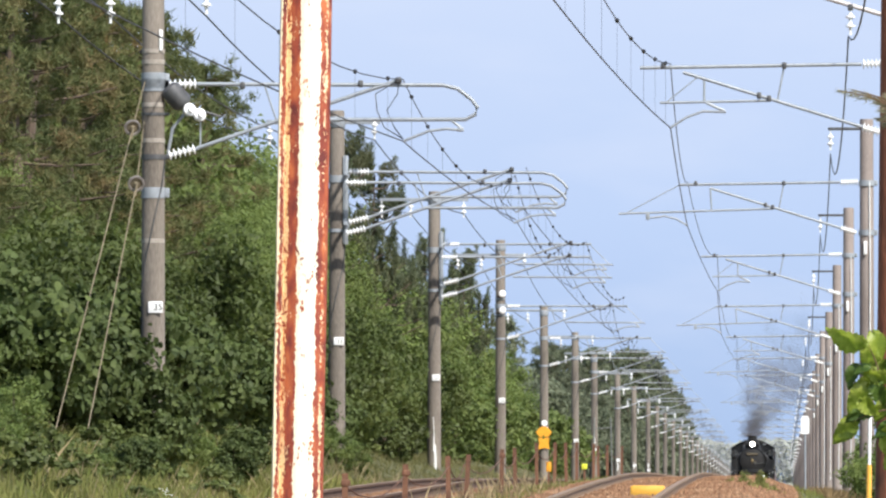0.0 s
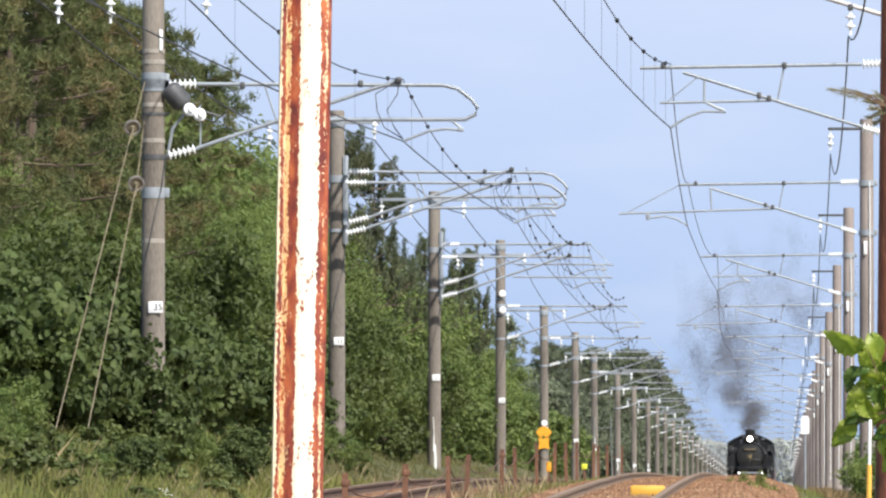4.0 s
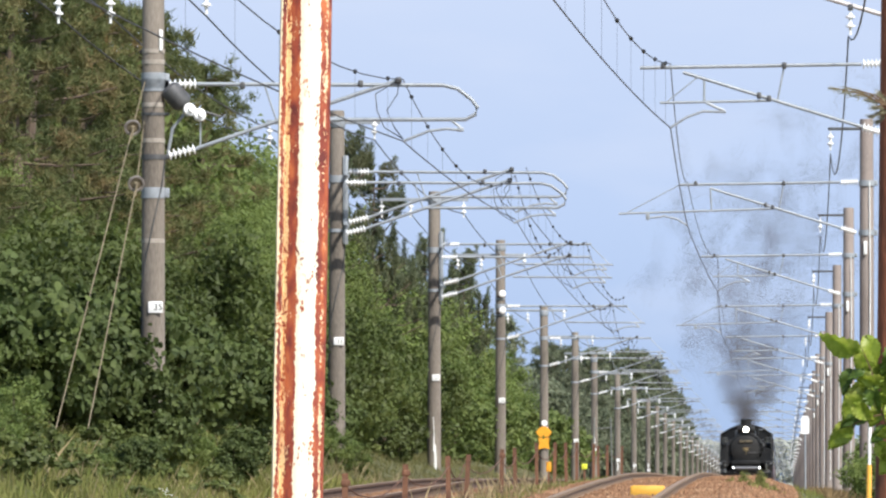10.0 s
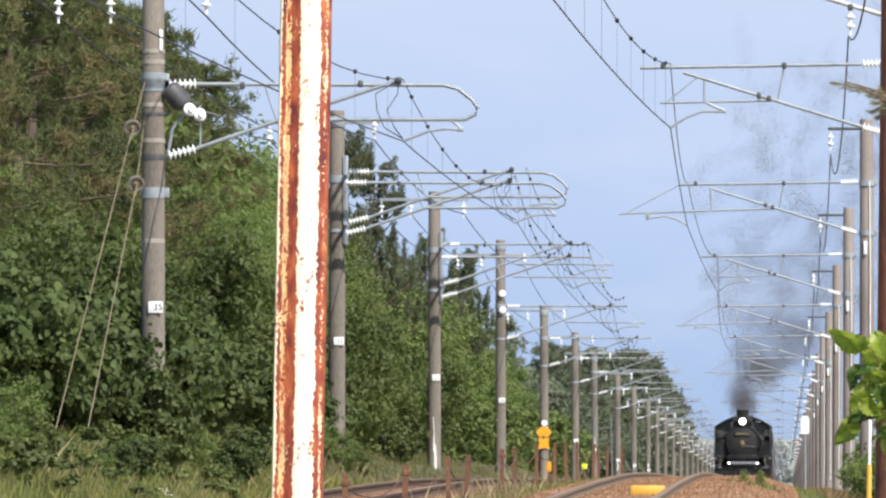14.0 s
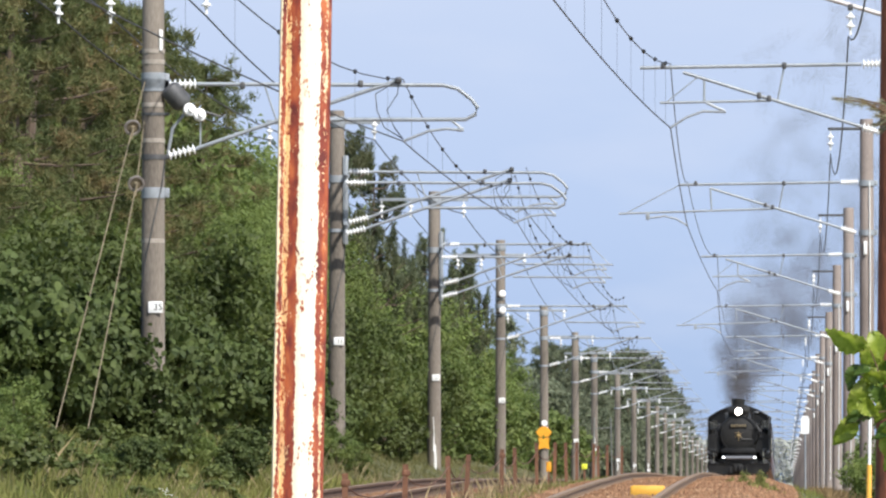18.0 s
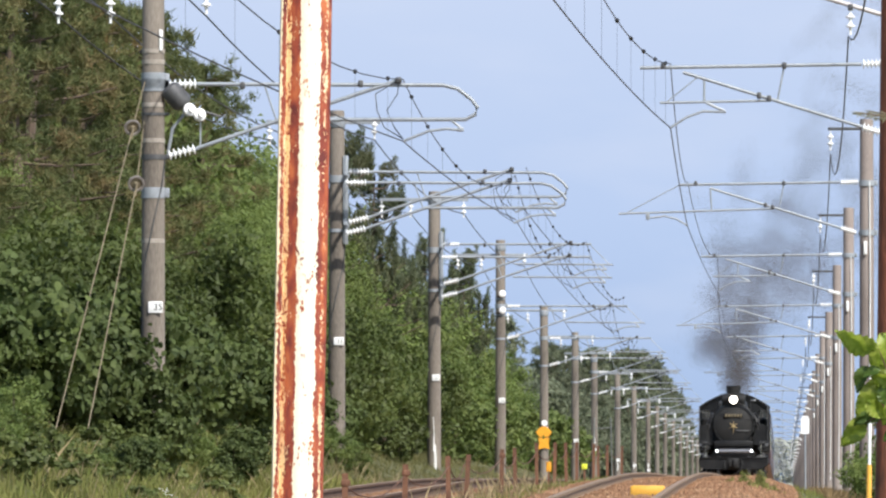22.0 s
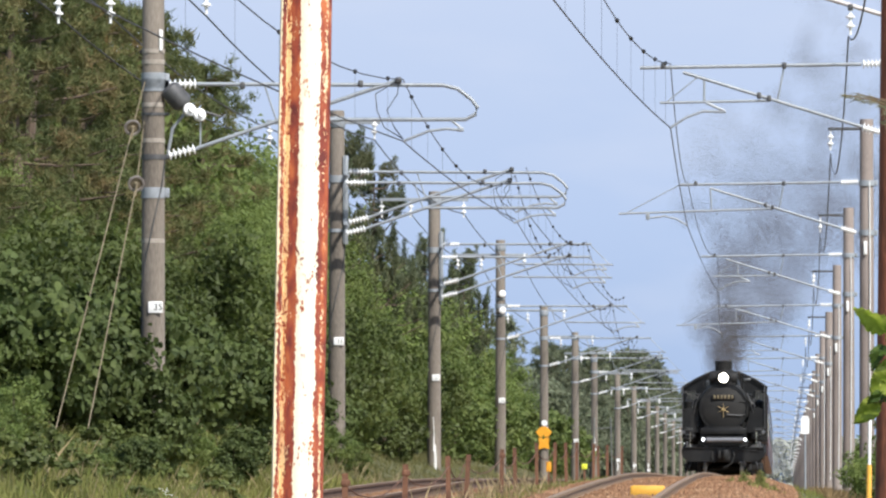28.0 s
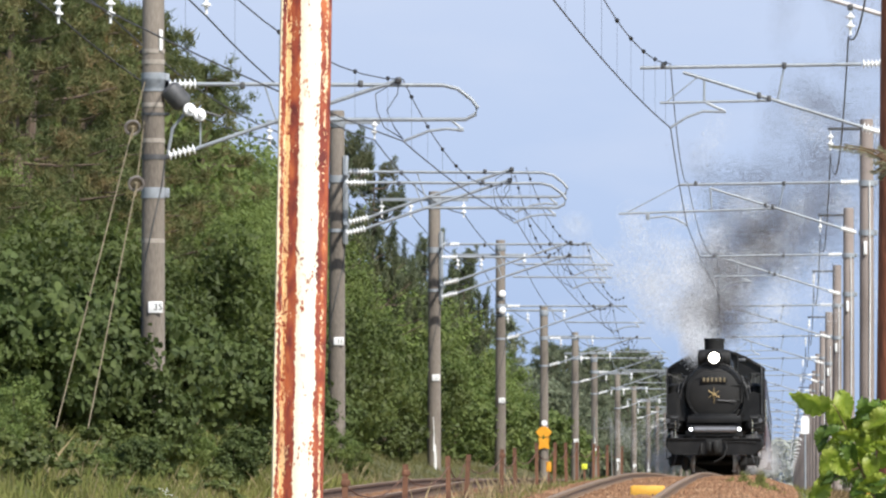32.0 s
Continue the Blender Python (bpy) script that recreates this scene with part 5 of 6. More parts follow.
def locomotive():
    ob = thing("steam_locomotive", pose(TRAIN_X, ahead(0), rail(ahead(0))), "black steam locomotive with a lit headlamp", "locomotive")
    part("boiler", Shape().lathe((0, 0.45, 2.42), (0, 1, 0), [(0.80, 0), (0.825, 0.04), (0.825, 2.1), (0.80, 2.14), (0.87, 2.2), (0.87, 8.4)], 48), LOCO, ob)
    for y in (3.6, 5.0, 6.4):
        part("boiler_band", Shape().lathe((0, y, 2.42), (0, 1, 0), [(0.878, 0), (0.878, 0.06)], 48), LOCO_DULL, ob)
    door = part("smokebox_door", Shape().lathe((0, 0.47, 2.39), (0, -1, 0), [(0.745, 0), (0.745, 0.05), (0.72, 0.075), (0.66, 0.10), (0.5, 0.15), (0.25, 0.19), (0.0, 0.20)], 48), LOCO_DULL, ob)
    part("door_rim", Shape().lathe((0, 0.44, 2.39), (0, -1, 0), [(0.79, 0), (0.79, 0.045), (0.745, 0.05)], 48), LOCO, ob)
    for i in range(12):
        a = radians(200 + i * 140 / 11) if i < 6 else radians(-40 + (i - 6) * 24)
        part("door_clip", Shape().box((0.755 * math.cos(a), 0.40, 2.39 + 0.755 * math.sin(a)), (0.05, 0.07, 0.05), 0.01), LOCO_DULL, door)
    part("door_hinge", Shape().tube([(0.42, 0.33, 2.20), (0.76, 0.38, 2.20)], 0.022, 6).tube([(0.42, 0.33, 2.62), (0.76, 0.38, 2.62)], 0.022, 6).tube([(0.77, 0.37, 2.12), (0.77, 0.37, 2.70)], 0.025, 6), LOCO_DULL, door)
    plate = part("name_plate", Shape().box((0, 0.26, 2.78), (0.74, 0.025, 0.19), 0.008), LOCO, door, "black plate with pale worn marks")
    for i in range(6):
        part("plate_mark", Shape().box((-0.29 + i * 0.116, 0.243, 2.78), (0.065, 0.008, 0.12), 0.003), WORN_BRASS, door)
    star = Shape()
    for i in range(6):
        a = radians(90 + 60 * i)
        star.tube([(0.03 * math.cos(a), 0.235, 2.37 + 0.03 * math.sin(a)), (0.185 * math.cos(a), 0.24, 2.37 + (0.28 if i == 3 else 0.185) * math.sin(a))], 0.014, 6, 0.007)
    part("emblem", star.lathe((0, 0.26, 2.37), (0, -1, 0), [(0.04, 0), (0.035, 0.03), (0.0, 0.04)], 16), BRASS, door, "small brass star emblem")
    part("chimney", Shape().lathe((0, 1.25, 3.15), (0, 0, 1), [(0.42, 0), (0.33, 0.08), (0.29, 0.2), (0.275, 0.4), (0.28, 0.72), (0.295, 0.76), (0.295, 0.81), (0.25, 0.812), (0.235, 0.5)], 28), LOCO_DULL, ob)
    drum = part("feedwater_drum", Shape().lathe((-0.47, 0.85, 3.40), (1, 0, 0), [(0.12, 0), (0.22, 0.03), (0.24, 0.07), (0.24, 0.87), (0.22, 0.91), (0.12, 0.94)], 24), LOCO_DULL, ob)
    for s in (-0.3, 0.3):
        part("drum_strap", Shape().lathe((s - 0.025, 0.85, 3.40), (1, 0, 0), [(0.25, 0), (0.25, 0.05)], 24).box((s, 0.85, 3.16), (0.06, 0.3, 0.3), 0.01), LOCO, drum)
    lamp = part("headlamp", Shape().lathe((0, 0.30, 3.40), (0, 1, 0), [(0.215, -0.02), (0.235, 0.0), (0.235, 0.24), (0.16, 0.36), (0.05, 0.40)], 28).box((0, 0.55, 3.2), (0.22, 0.2, 0.25), 0.02), LOCO, ob)
    part("lens", Shape().lathe((0, 0.31, 3.40), (0, -1, 0), [(0.185, 0), (0.15, 0.03), (0.0, 0.05)], 28), LAMP_GLOW, lamp, "glowing headlamp glass")
    part("dome", Shape().lathe((0, 4.3, 3.1), (0, 0, 1), [(0.55, 0), (0.5, 0.25), (0.38, 0.42), (0.2, 0.5), (0.0, 0.52)], 28), LOCO, ob)
    part("whistle", Shape().lathe((0.32, 7.6, 3.25), (0, 0, 1), [(0.04, 0), (0.06, 0.1), (0.06, 0.3), (0.0, 0.36)], 10), DARK_STEEL, ob)
    part("safety_valve", Shape().lathe((-0.55, 7.4, 3.05), (0, 0, 1), [(0.09, 0), (0.07, 0.2), (0.09, 0.32), (0.04, 0.38)], 12), DARK_STEEL, ob)
    # cab
    cab = part("cab", Shape().slab([(-1.41, 1.35), (1.41, 1.35), (1.41, 3.12)] + arc_roof(1.39, 3.2, 3.74) + [(-1.41, 3.12)], 1, 8.3, 10.6), LOCO, ob)
    part("roof", Shape().slab([(1.42, 3.16)] + arc_roof(1.43, 3.22, 3.80) + [(-1.42, 3.16)] + [(-a, b - 0.05) for a, b in arc_roof(1.40, 3.2, 3.78)], 1, 8.2, 11.0), LOCO_DULL, cab)
    for s in (-1, 1):
        part("window", Shape().slab([(s * 0.98, 2.45), (s * 1.28, 2.45), (s * 1.28, 3.05), (s * 1.02, 3.05)], 1, 8.285, 8.29), GLASS, cab, "dark cab window pane")
        part("window_frame", Shape().tube([(s * 0.97, 8.28, 2.43), (s * 1.30, 8.28, 2.43), (s * 1.30, 8.28, 3.07), (s * 1.0, 8.28, 3.07), (s * 0.97, 8.28, 2.43)], 0.022, 5).tube([(s * 1.13, 8.28, 2.43), (s * 1.13, 8.28, 3.07)], 0.014, 5), DARK_STEEL, cab)
        part("side_window", Shape().box((s * 1.412, 9.4, 2.5), (0.01, 0.8, 0.7), 0.003), GLASS, cab)
        # running boards, tanks and cylinders
        part("running_board", Shape().box((s * 1.08, 4.6, 1.78), (0.58, 7.6, 0.045), 0.01).box((s * 1.36, 4.6, 1.74), (0.03, 7.6, 0.12), 0.005), LOCO, ob)
        part("smoke_deflector", Shape().slab([(0.55, 1.75), (3.1, 1.75), (3.1, 3.05), (2.95, 3.15), (0.75, 3.15), (0.55, 2.95)], 0, s * 1.335, s * 1.35), LOCO, ob)
        part("deflector_stay", Shape().tube([(s * 0.82, 1.2, 2.75), (s * 1.33, 1.2, 2.95)], 0.02, 6), LOCO, ob)
        part("cylinder", Shape().lathe((s * 1.05, 1.0, 1.0), (0, 1, 0), [(0.2, -0.08), (0.31, 0), (0.33, 0.05), (0.33, 1.1), (0.31, 1.15)], 26).lathe((s * 0.98, 0.95, 1.52), (0, 1, 0), [(0.1, -0.1), (0.2, 0), (0.2, 1.2)], 20), LOCO, ob)
        part("cylinder_cover", Shape().lathe((s * 1.05, 0.92, 1.0), (0, -1, 0), [(0.24, 0), (0.22, 0.03), (0.08, 0.05)], 24), DARK_STEEL, ob)
        part("front_step", Shape().box((s * 1.16, 0.1, 1.42), (0.34, 0.7, 0.04), 0.01).box((s * 1.16, 0.42, 1.6), (0.34, 0.03, 0.36), 0.01), LOCO, ob)
        part("front_skirt", Shape().slab([(s * 0.80, 1.62), (s * 1.33, 1.62), (s * 1.33, 2.38), (s * 1.1, 2.46), (s * 0.84, 2.3)], 1, 0.62, 0.66), LOCO, ob)
        part("handrail", Shape().tube([(s * 1.08, -0.16, 1.1), (s * 1.08, -0.16, 1.62), (s * 1.06, 0.1, 1.70)], 0.016, 6), CHROME, ob, "polished steel handrail")
        part("side_rail", Shape().tube([(s * 0.84, 0.5, 2.86), (s * 0.9, 3, 2.9), (s * 0.9, 8.2, 2.9)], 0.018, 6), LOCO, ob)
        part("steps", Shape().box((s * 1.22, 0.15, 0.55), (0.24, 0.22, 0.03), 0.005).box((s * 1.22, 0.15, 0.85), (0.24, 0.22, 0.03), 0.005).box((s * 1.33, 0.15, 0.8), (0.02, 0.2, 0.56), 0.004), LOCO_DULL, ob)
        ml = part("marker_lamp", Shape().lathe((s * 0.68 + 0.03, -0.30, 1.38), (0, 1, 0), [(0.062, 0), (0.066, 0.02), (0.066, 0.12), (0.03, 0.16)], 18), LOCO, ob)
        part("lens", Shape().lathe((s * 0.68 + 0.03, -0.30, 1.38), (0, -1, 0), [(0.052, 0), (0.035, 0.02), (0.0, 0.03)], 18), MARKER_GLINT, ml, "bright marker lamp glass")
        part("main_rod", Shape().box((s * 1.02, 4.2, 0.87), (0.06, 3.2, 0.14), 0.02), TYRE, ob)
        part("air_pump" if s > 0 else "pump_tank", Shape().lathe((s * 1.12, 3.2, 1.8), (0, 0, 1), [(0.2, 0), (0.22, 0.05), (0.22, 0.4), (0.15, 0.45), (0.15, 0.5), (0.2, 0.55), (0.2, 0.85), (0.1, 0.92)], 18), LOCO_DULL, ob)
    part("air_reservoir", Shape().lathe((-0.58, -0.12, 1.36), (1, 0, 0), [(0.05, 0), (0.10, 0.03), (0.105, 1.2), (0.05, 1.23)], 20), DARK_CHROME, ob, "shining horizontal air tank")
    part("deck", Shape().slab([(0.0, 1.45), (0.62, 1.72), (0.62, 1.68), (0.05, 1.38)], 0, -0.75, 0.75), LOCO, ob)
    part("saddle", Shape().slab([(-0.5, 1.0), (0.5, 1.0), (0.55, 1.6), (0.75, 1.95), (-0.75, 1.95), (-0.55, 1.6)], 1, 0.7, 2.0), LOCO_DULL, ob)
    beam = part("buffer_beam", Shape().slab([(-1.33, 1.1), (1.33, 1.1), (1.33, 0.84), (1.12, 0.66), (-1.12, 0.66), (-1.33, 0.84)], 1, -0.24, -0.16), LOCO, ob)
    part("beam_edge", Shape().box((0, -0.2, 1.115), (2.68, 0.2, 0.035), 0.008), LOCO, beam)
    part("coupler", Shape().box((0, -0.4, 0.88), (0.2, 0.4, 0.22), 0.03).lathe((0.06, -0.62, 0.74), (0, 0, 1), [(0.1, 0), (0.12, 0.03), (0.12, 0.26), (0.1, 0.3)], 14).box((-0.12, -0.58, 0.88), (0.1, 0.22, 0.26), 0.03), LOCO_DULL, beam)
    part("coupler_pocket", Shape().box((0, -0.27, 0.9), (0.44, 0.06, 0.4), 0.02), LOCO_DULL, beam)
    part("brake_hose", Shape().tube([(0.32, -0.26, 1.0), (0.36, -0.38, 0.85), (0.28, -0.42, 0.62), (0.12, -0.4, 0.50), (0.0, -0.38, 0.46)], 0.03, 8), LOCO_DULL, beam, "black rubber brake hose")
    part("brake_hose", Shape().tube([(-0.34, -0.26, 0.98), (-0.36, -0.36, 0.8), (-0.3, -0.4, 0.62)], 0.025, 8), LOCO_DULL, beam, "black rubber brake hose")
    part("lever", Shape().tube([(0.2, -0.27, 1.02), (0.8, -0.27, 1.03), (1.2, -0.27, 1.0)], 0.014, 6), LOCO, beam)
    for s in (-0.57, 0.57):
        part("guard_iron", Shape().box((s, 0.3, 0.42), (0.05, 0.04, 0.45), 0.01).box((s, 0.27, 0.2), (0.09, 0.1, 0.05), 0.01), TYRE, ob, "bright worn steel guard iron")
    part("frame", Shape().box((-0.45, 5.2, 0.95), (0.06, 10.2, 0.7), 0.01).box((0.45, 5.2, 0.95), (0.06, 10.2, 0.7), 0.01).box((0, 5, 0.7), (0.86, 9.5, 0.1), 0.01), LOCO_DULL, ob)
    arc = [(0.86 * math.cos(radians(a)), 0.30, 2.42 + 0.86 * math.sin(radians(a))) for a in range(-10, 191, 10)]
    part("door_handrail", Shape().tube(arc, 0.013, 6), LOCO, ob)
    part("grab_bar", Shape().tube([(-0.42, 0.22, 2.98), (-0.42, 0.2, 3.02), (0.42, 0.2, 3.02), (0.42, 0.22, 2.98)], 0.012, 6), LOCO, ob)
    part("cinder_plate", Shape().box((0, 0.35, 1.78), (1.3, 0.5, 0.05), 0.01).box((0, 0.1, 1.66), (1.5, 0.04, 0.2), 0.01), LOCO, ob)
    for s in (-1, 1):
        part("steam_pipe", Shape().tube([(s * 0.7, 1.6, 2.75), (s * 0.98, 1.55, 2.5), (s * 1.08, 1.5, 2.1), (s * 1.05, 1.5, 1.6)], 0.11, 12), LOCO, ob)
        part("feed_pipe", Shape().tube([(s * 0.9, 0.75, 1.8), (s * 0.92, 0.7, 2.2), (s * 0.84, 0.6, 2.62), (s * 0.6, 0.6, 3.0)], 0.035, 8), LOCO_DULL, ob)
        part("lamp_iron", Shape().box((s * 1.18, -0.25, 1.22), (0.06, 0.04, 0.2), 0.01), DARK_STEEL, beam)
        part("valve_rod", Shape().tube([(s * 1.0, 0.6, 1.52), (s * 1.0, 0.95, 1.52)], 0.05, 10), DARK_STEEL, ob)
        part("drain_cock", Shape().tube([(s * 1.05, 0.85, 0.7), (s * 1.12, 0.5, 0.45), (s * 1.14, 0.2, 0.42)], 0.025, 6), DARK_STEEL, ob)
        for k in range(5):
            part("rivet_strip", Shape().box((s * (0.35 + 0.2 * k), -0.246, 1.04), (0.03, 0.014, 0.03), 0.005), LOCO_DULL, beam)
    for s in (-1, 1):
        ladder = part("front_ladder", Shape().box((s * 1.02, 0.30, 1.55), (0.03, 0.04, 0.5), 0.005).box((s * 1.24, 0.30, 1.55), (0.03, 0.04, 0.5), 0.005), LOCO_DULL, ob)
        for k in range(3):
            part("rung", Shape().box((s * 1.13, 0.29, 1.38 + 0.17 * k), (0.22, 0.05, 0.025), 0.005), DARK_STEEL, ladder)
        part("crosshead_guide", Shape().box((s * 1.06, 2.95, 0.62), (0.34, 1.5, 0.5), 0.03).box((s * 1.06, 2.6, 0.98), (0.2, 1.9, 0.1), 0.02), LOCO_DULL, ob)
        part("drain_rigging", Shape().box((s * 1.08, 1.55, 0.5), (0.42, 1.0, 0.26), 0.04).tube([(s * 1.2, 0.9, 0.62), (s * 1.22, 0.5, 0.32)], 0.03, 6).tube([(s * 0.9, 0.9, 0.6), (s * 0.88, 0.5, 0.28)], 0.03, 6), LOCO_DULL, ob)
        part("bogie_frame", Shape().box((s * 0.80, 2.0, 0.45), (0.1, 3.0, 0.34), 0.03).box((s * 0.80, 0.5, 0.42), (0.14, 0.12, 0.42), 0.02), LOCO_DULL, ob)
        part("lubricator", Shape().box((s * 1.16, 0.9, 1.98), (0.26, 0.34, 0.30), 0.03).tube([(s * 1.16, 0.78, 2.13), (s * 1.16, 0.78, 2.24)], 0.03, 8), LOCO_DULL, ob)
        part("oil_pipe", Shape().tube([(s * 0.99, 0.72, 2.05), (s * 0.95, 0.60, 2.3), (s * 0.90, 0.58, 2.6), (s * 0.78, 0.62, 2.9)], 0.018, 6), DARK_STEEL, ob)
        part("oil_pipe", Shape().tube([(s * 1.06, 0.75, 2.1), (s * 1.02, 0.66, 2.4), (s * 0.97, 0.70, 2.75)], 0.014, 6), DARK_STEEL, ob)
        part("cab_handrail", Shape().tube([(s * 1.44, 8.35, 1.5), (s * 1.44, 8.35, 2.3)], 0.018, 6), CHROME, ob, "polished steel handrail")
        part("side_lamp", Shape().lathe((s * 1.30, 0.45, 1.62), (0, -1, 0), [(0.06, 0), (0.065, 0.1), (0.05, 0.12)], 14), DARK_CHROME, ob, "small grey lamp case")
        part("deflector_edge", Shape().tube([(s * 1.345, 0.55, 1.78), (s * 1.345, 0.55, 2.95), (s * 1.345, 0.75, 3.15)], 0.016, 6), DARK_STEEL, ob)
    for k in range(16):
        a = 2 * math.pi * (k + 0.5) / 16
        part("rivet", Shape().lathe((0.80 * math.cos(a), 0.455, 2.40 + 0.80 * math.sin(a)), (0, -1, 0), [(0.016, 0), (0.012, 0.012), (0.0, 0.015)], 8), LOCO_DULL, ob)
    part("door_bar", Shape().tube([(0.10, 0.235, 2.20), (0.62, 0.30, 2.17)], 0.016, 6), DARK_STEEL, door)
    part("step_plate", Shape().box((0, -0.05, 1.20), (1.9, 0.28, 0.03), 0.005).box((0, 0.1, 1.27), (1.6, 0.03, 0.14), 0.005), LOCO, ob)
    part("sand_dome", Shape().box((0, 2.9, 3.25), (0.9, 1.2, 0.5), 0.18), LOCO, ob)
    part("bell_cord_post", Shape().tube([(0.62, 6.0, 3.0), (0.62, 6.0, 3.55)], 0.03, 8), LOCO, ob)
    part("number_lamp", Shape().box((0.75, 7.9, 3.46), (0.22, 0.12, 0.08), 0.02), DARK_CHROME, ob)
    part("ash_pan", Shape().box((0, 8.0, 0.75), (1.3, 2.2, 0.7), 0.05), LOCO_DULL, ob)
    for y in (1.0, 3.0):
        wheelset(ob, y, 0.43, "bogie_axle", 0)
    for y in (4.4, 6.25, 8.1):
        wheelset(ob, y - 0.2, 0.875, "driving_axle", 14)
    wheelset(ob, 9.7, 0.43, "trailing_axle", 0)
    return ob


WORN_BRASS = surface("dull_worn_brass", [(0.16, 0.13, 0.08), (0.26, 0.21, 0.13)], 9, 0.5, 0.5, 0.05)
DARK_CHROME = surface("polished_grey_steel", [(0.16, 0.16, 0.165), (0.24, 0.24, 0.25)], 6, 0.36, 0.7, 0.03)
# Emission stands in for the bright reflection on the marker glass.
MARKER_GLINT = glow("marker_glass_glint", (0.95, 0.97, 1.0), 3.0)
ENGINE = locomotive()


def tender():
    ob = thing("coal_tender", pose(TRAIN_X, ahead(0) + 11.6, rail(ahead(0) + 11.6)), "black coal tender behind the locomotive", "tender")
    part("tank", Shape().slab([(-1.37, 1.0), (1.37, 1.0), (1.37, 2.6), (1.25, 2.75), (-1.25, 2.75), (-1.37, 2.6)], 1, 0, 7.4), LOCO, ob)
    part("frame", Shape().box((0, 3.7, 0.85), (2.4, 7.3, 0.28), 0.02), LOCO_DULL, ob)
    rng = random.Random(5)
    coal = Shape()
    for i in range(90):
        coal.box((rng.uniform(-1, 1), rng.uniform(0.3, 4.6), 2.75 + rng.uniform(0, 0.25)), (0.22, 0.2, 0.18), 0.0, Matrix.Rotation(rng.uniform(0, 3), 4, (rng.random(), rng.random(), 1)))
    part("coal", coal, LOCO_DULL, ob)
    for y in (1.2, 2.9, 4.8, 6.5):
        wheelset(ob, y, 0.43, "tender_axle", 0)
    for s in (-1, 1):
        for y in (2.05, 5.65):
            part("bogie_side", Shape().box((s * 0.86, y, 0.45), (0.08, 2.4, 0.3), 0.03), LOCO_DULL, ob)
    return ob


TENDER = tender()


def coach(i):
    y = 11.6 + 7.9 + 20.0 * i
    ob = thing("passenger_coach", pose(TRAIN_X, ahead(0) + y, rail(ahead(0) + y)), "dark brown railway coach with a cream waist band", "coach", "coaches of the train")
    body = part("body", Shape().slab([(-1.42, 0.95), (1.42, 0.95), (1.42, 3.05), (-1.42, 3.05)], 1, 0.0, 19.5), COACH, ob)
    part("roof", Shape().slab([(1.44, 3.04)] + arc_roof(1.44, 3.06, 3.75) + [(-1.44, 3.04)], 1, -0.05, 19.55), ROOF, ob)
    part("underframe", Shape().box((0, 9.7, 0.75), (2.2, 18.6, 0.35), 0.03), LOCO_DULL, ob)
    for s in (-1, 1):
        part("waist_band", Shape().box((s * 1.423, 9.75, 1.55), (0.012, 19.3, 0.5), 0.002), CREAM, body)
        for k in range(9):
            part("window", Shape().box((s * 1.423, 2.2 + k * 1.9, 2.35), (0.014, 1.2, 0.75), 0.003), GLASS, body, "dark coach window pane")
        for yy in (2.9, 16.6):
            part("bogie_side", Shape().box((s * 0.86, yy, 0.45), (0.08, 2.6, 0.3), 0.03), LOCO_DULL, ob)
    for yy in (1.9, 3.9, 15.6, 17.6):
        wheelset(ob, yy, 0.43, "coach_axle", 0)
    part("gangway", Shape().box((0, -0.1, 1.9), (1.0, 0.25, 2.0), 0.04), LOCO_DULL, ob)
    return ob


COACHES = [coach(i) for i in range(7)]


# ---- smoke and steam: clouds of fine flecks that leave the chimney one after another ----
def cloud_mesh(seed, name, mat, count, fleck, size):
    rng = np.random.default_rng(seed)
    p = rng.normal(size=(count * 2, 3)) * np.array(size) * 0.5
    q = np.linalg.norm(p / np.array(size), axis=1)
    p = p[q < 1][:count]
    d, e = rng.normal(size=p.shape), rng.normal(size=p.shape)
    d /= np.linalg.norm(d, axis=1)[:, None]
    e /= np.linalg.norm(e, axis=1)[:, None]
    s = fleck * rng.uniform(0.5, 1.5, (len(p), 1))
    return quads(name, np.stack([p - d * s, p + d * s * 0.5 + e * s, p + d * s * 0.5 - e * s], 1), mat, 3)


SMOKE_MESHES = [cloud_mesh(70 + i, "smoke_puff", SMOKE, 1400, 0.0155, (0.74, 3.2, 0.74)) for i in range(8)]
FINE_MESHES = [cloud_mesh(170 + i, "smoke_puff", SMOKE, 6200, 0.0078, (0.76, 3.2, 0.76)) for i in range(8)]
LATE_MESHES = [cloud_mesh(270 + i, "smoke_puff", SMOKE, 9000, 0.0065, (0.78, 3.2, 0.78)) for i in range(8)]
STEAM_MESHES = [cloud_mesh(80 + i, "steam_puff", STEAM, 2500, 0.0105, (0.56, 1.6, 0.56)) for i in range(4)]
DRAIN_MESHES = [cloud_mesh(86 + i, "steam_puff", STEAM, 3000, 0.0085, (0.55, 1.2, 0.45)) for i in range(3)]
SMOKE_PUFFS, STEAM_PUFFS, DRAIN_PUFFS = [], [], []
puff_rng = random.Random(21)
for i in range(535):
    born = -5.4 + i * 0.0695
    o = new("smoke_puff", (SMOKE_MESHES if born < 6 else FINE_MESHES if born < 24 else LATE_MESHES)[i % 8])
    SMOKE_PUFFS.append((tagged(o, "thin dark grey puff of engine smoke", "smoke", "smoke over the locomotive", "stuff"), born))
for i in range(26):
    o = new("steam_puff", DRAIN_MESHES[i % 3])
    DRAIN_PUFFS.append((tagged(o, "thin white steam low beside the wheels", "steam", "steam beside the wheels", "stuff"), 28.2 + i * 0.145, 1 if i % 4 == 0 else -1))
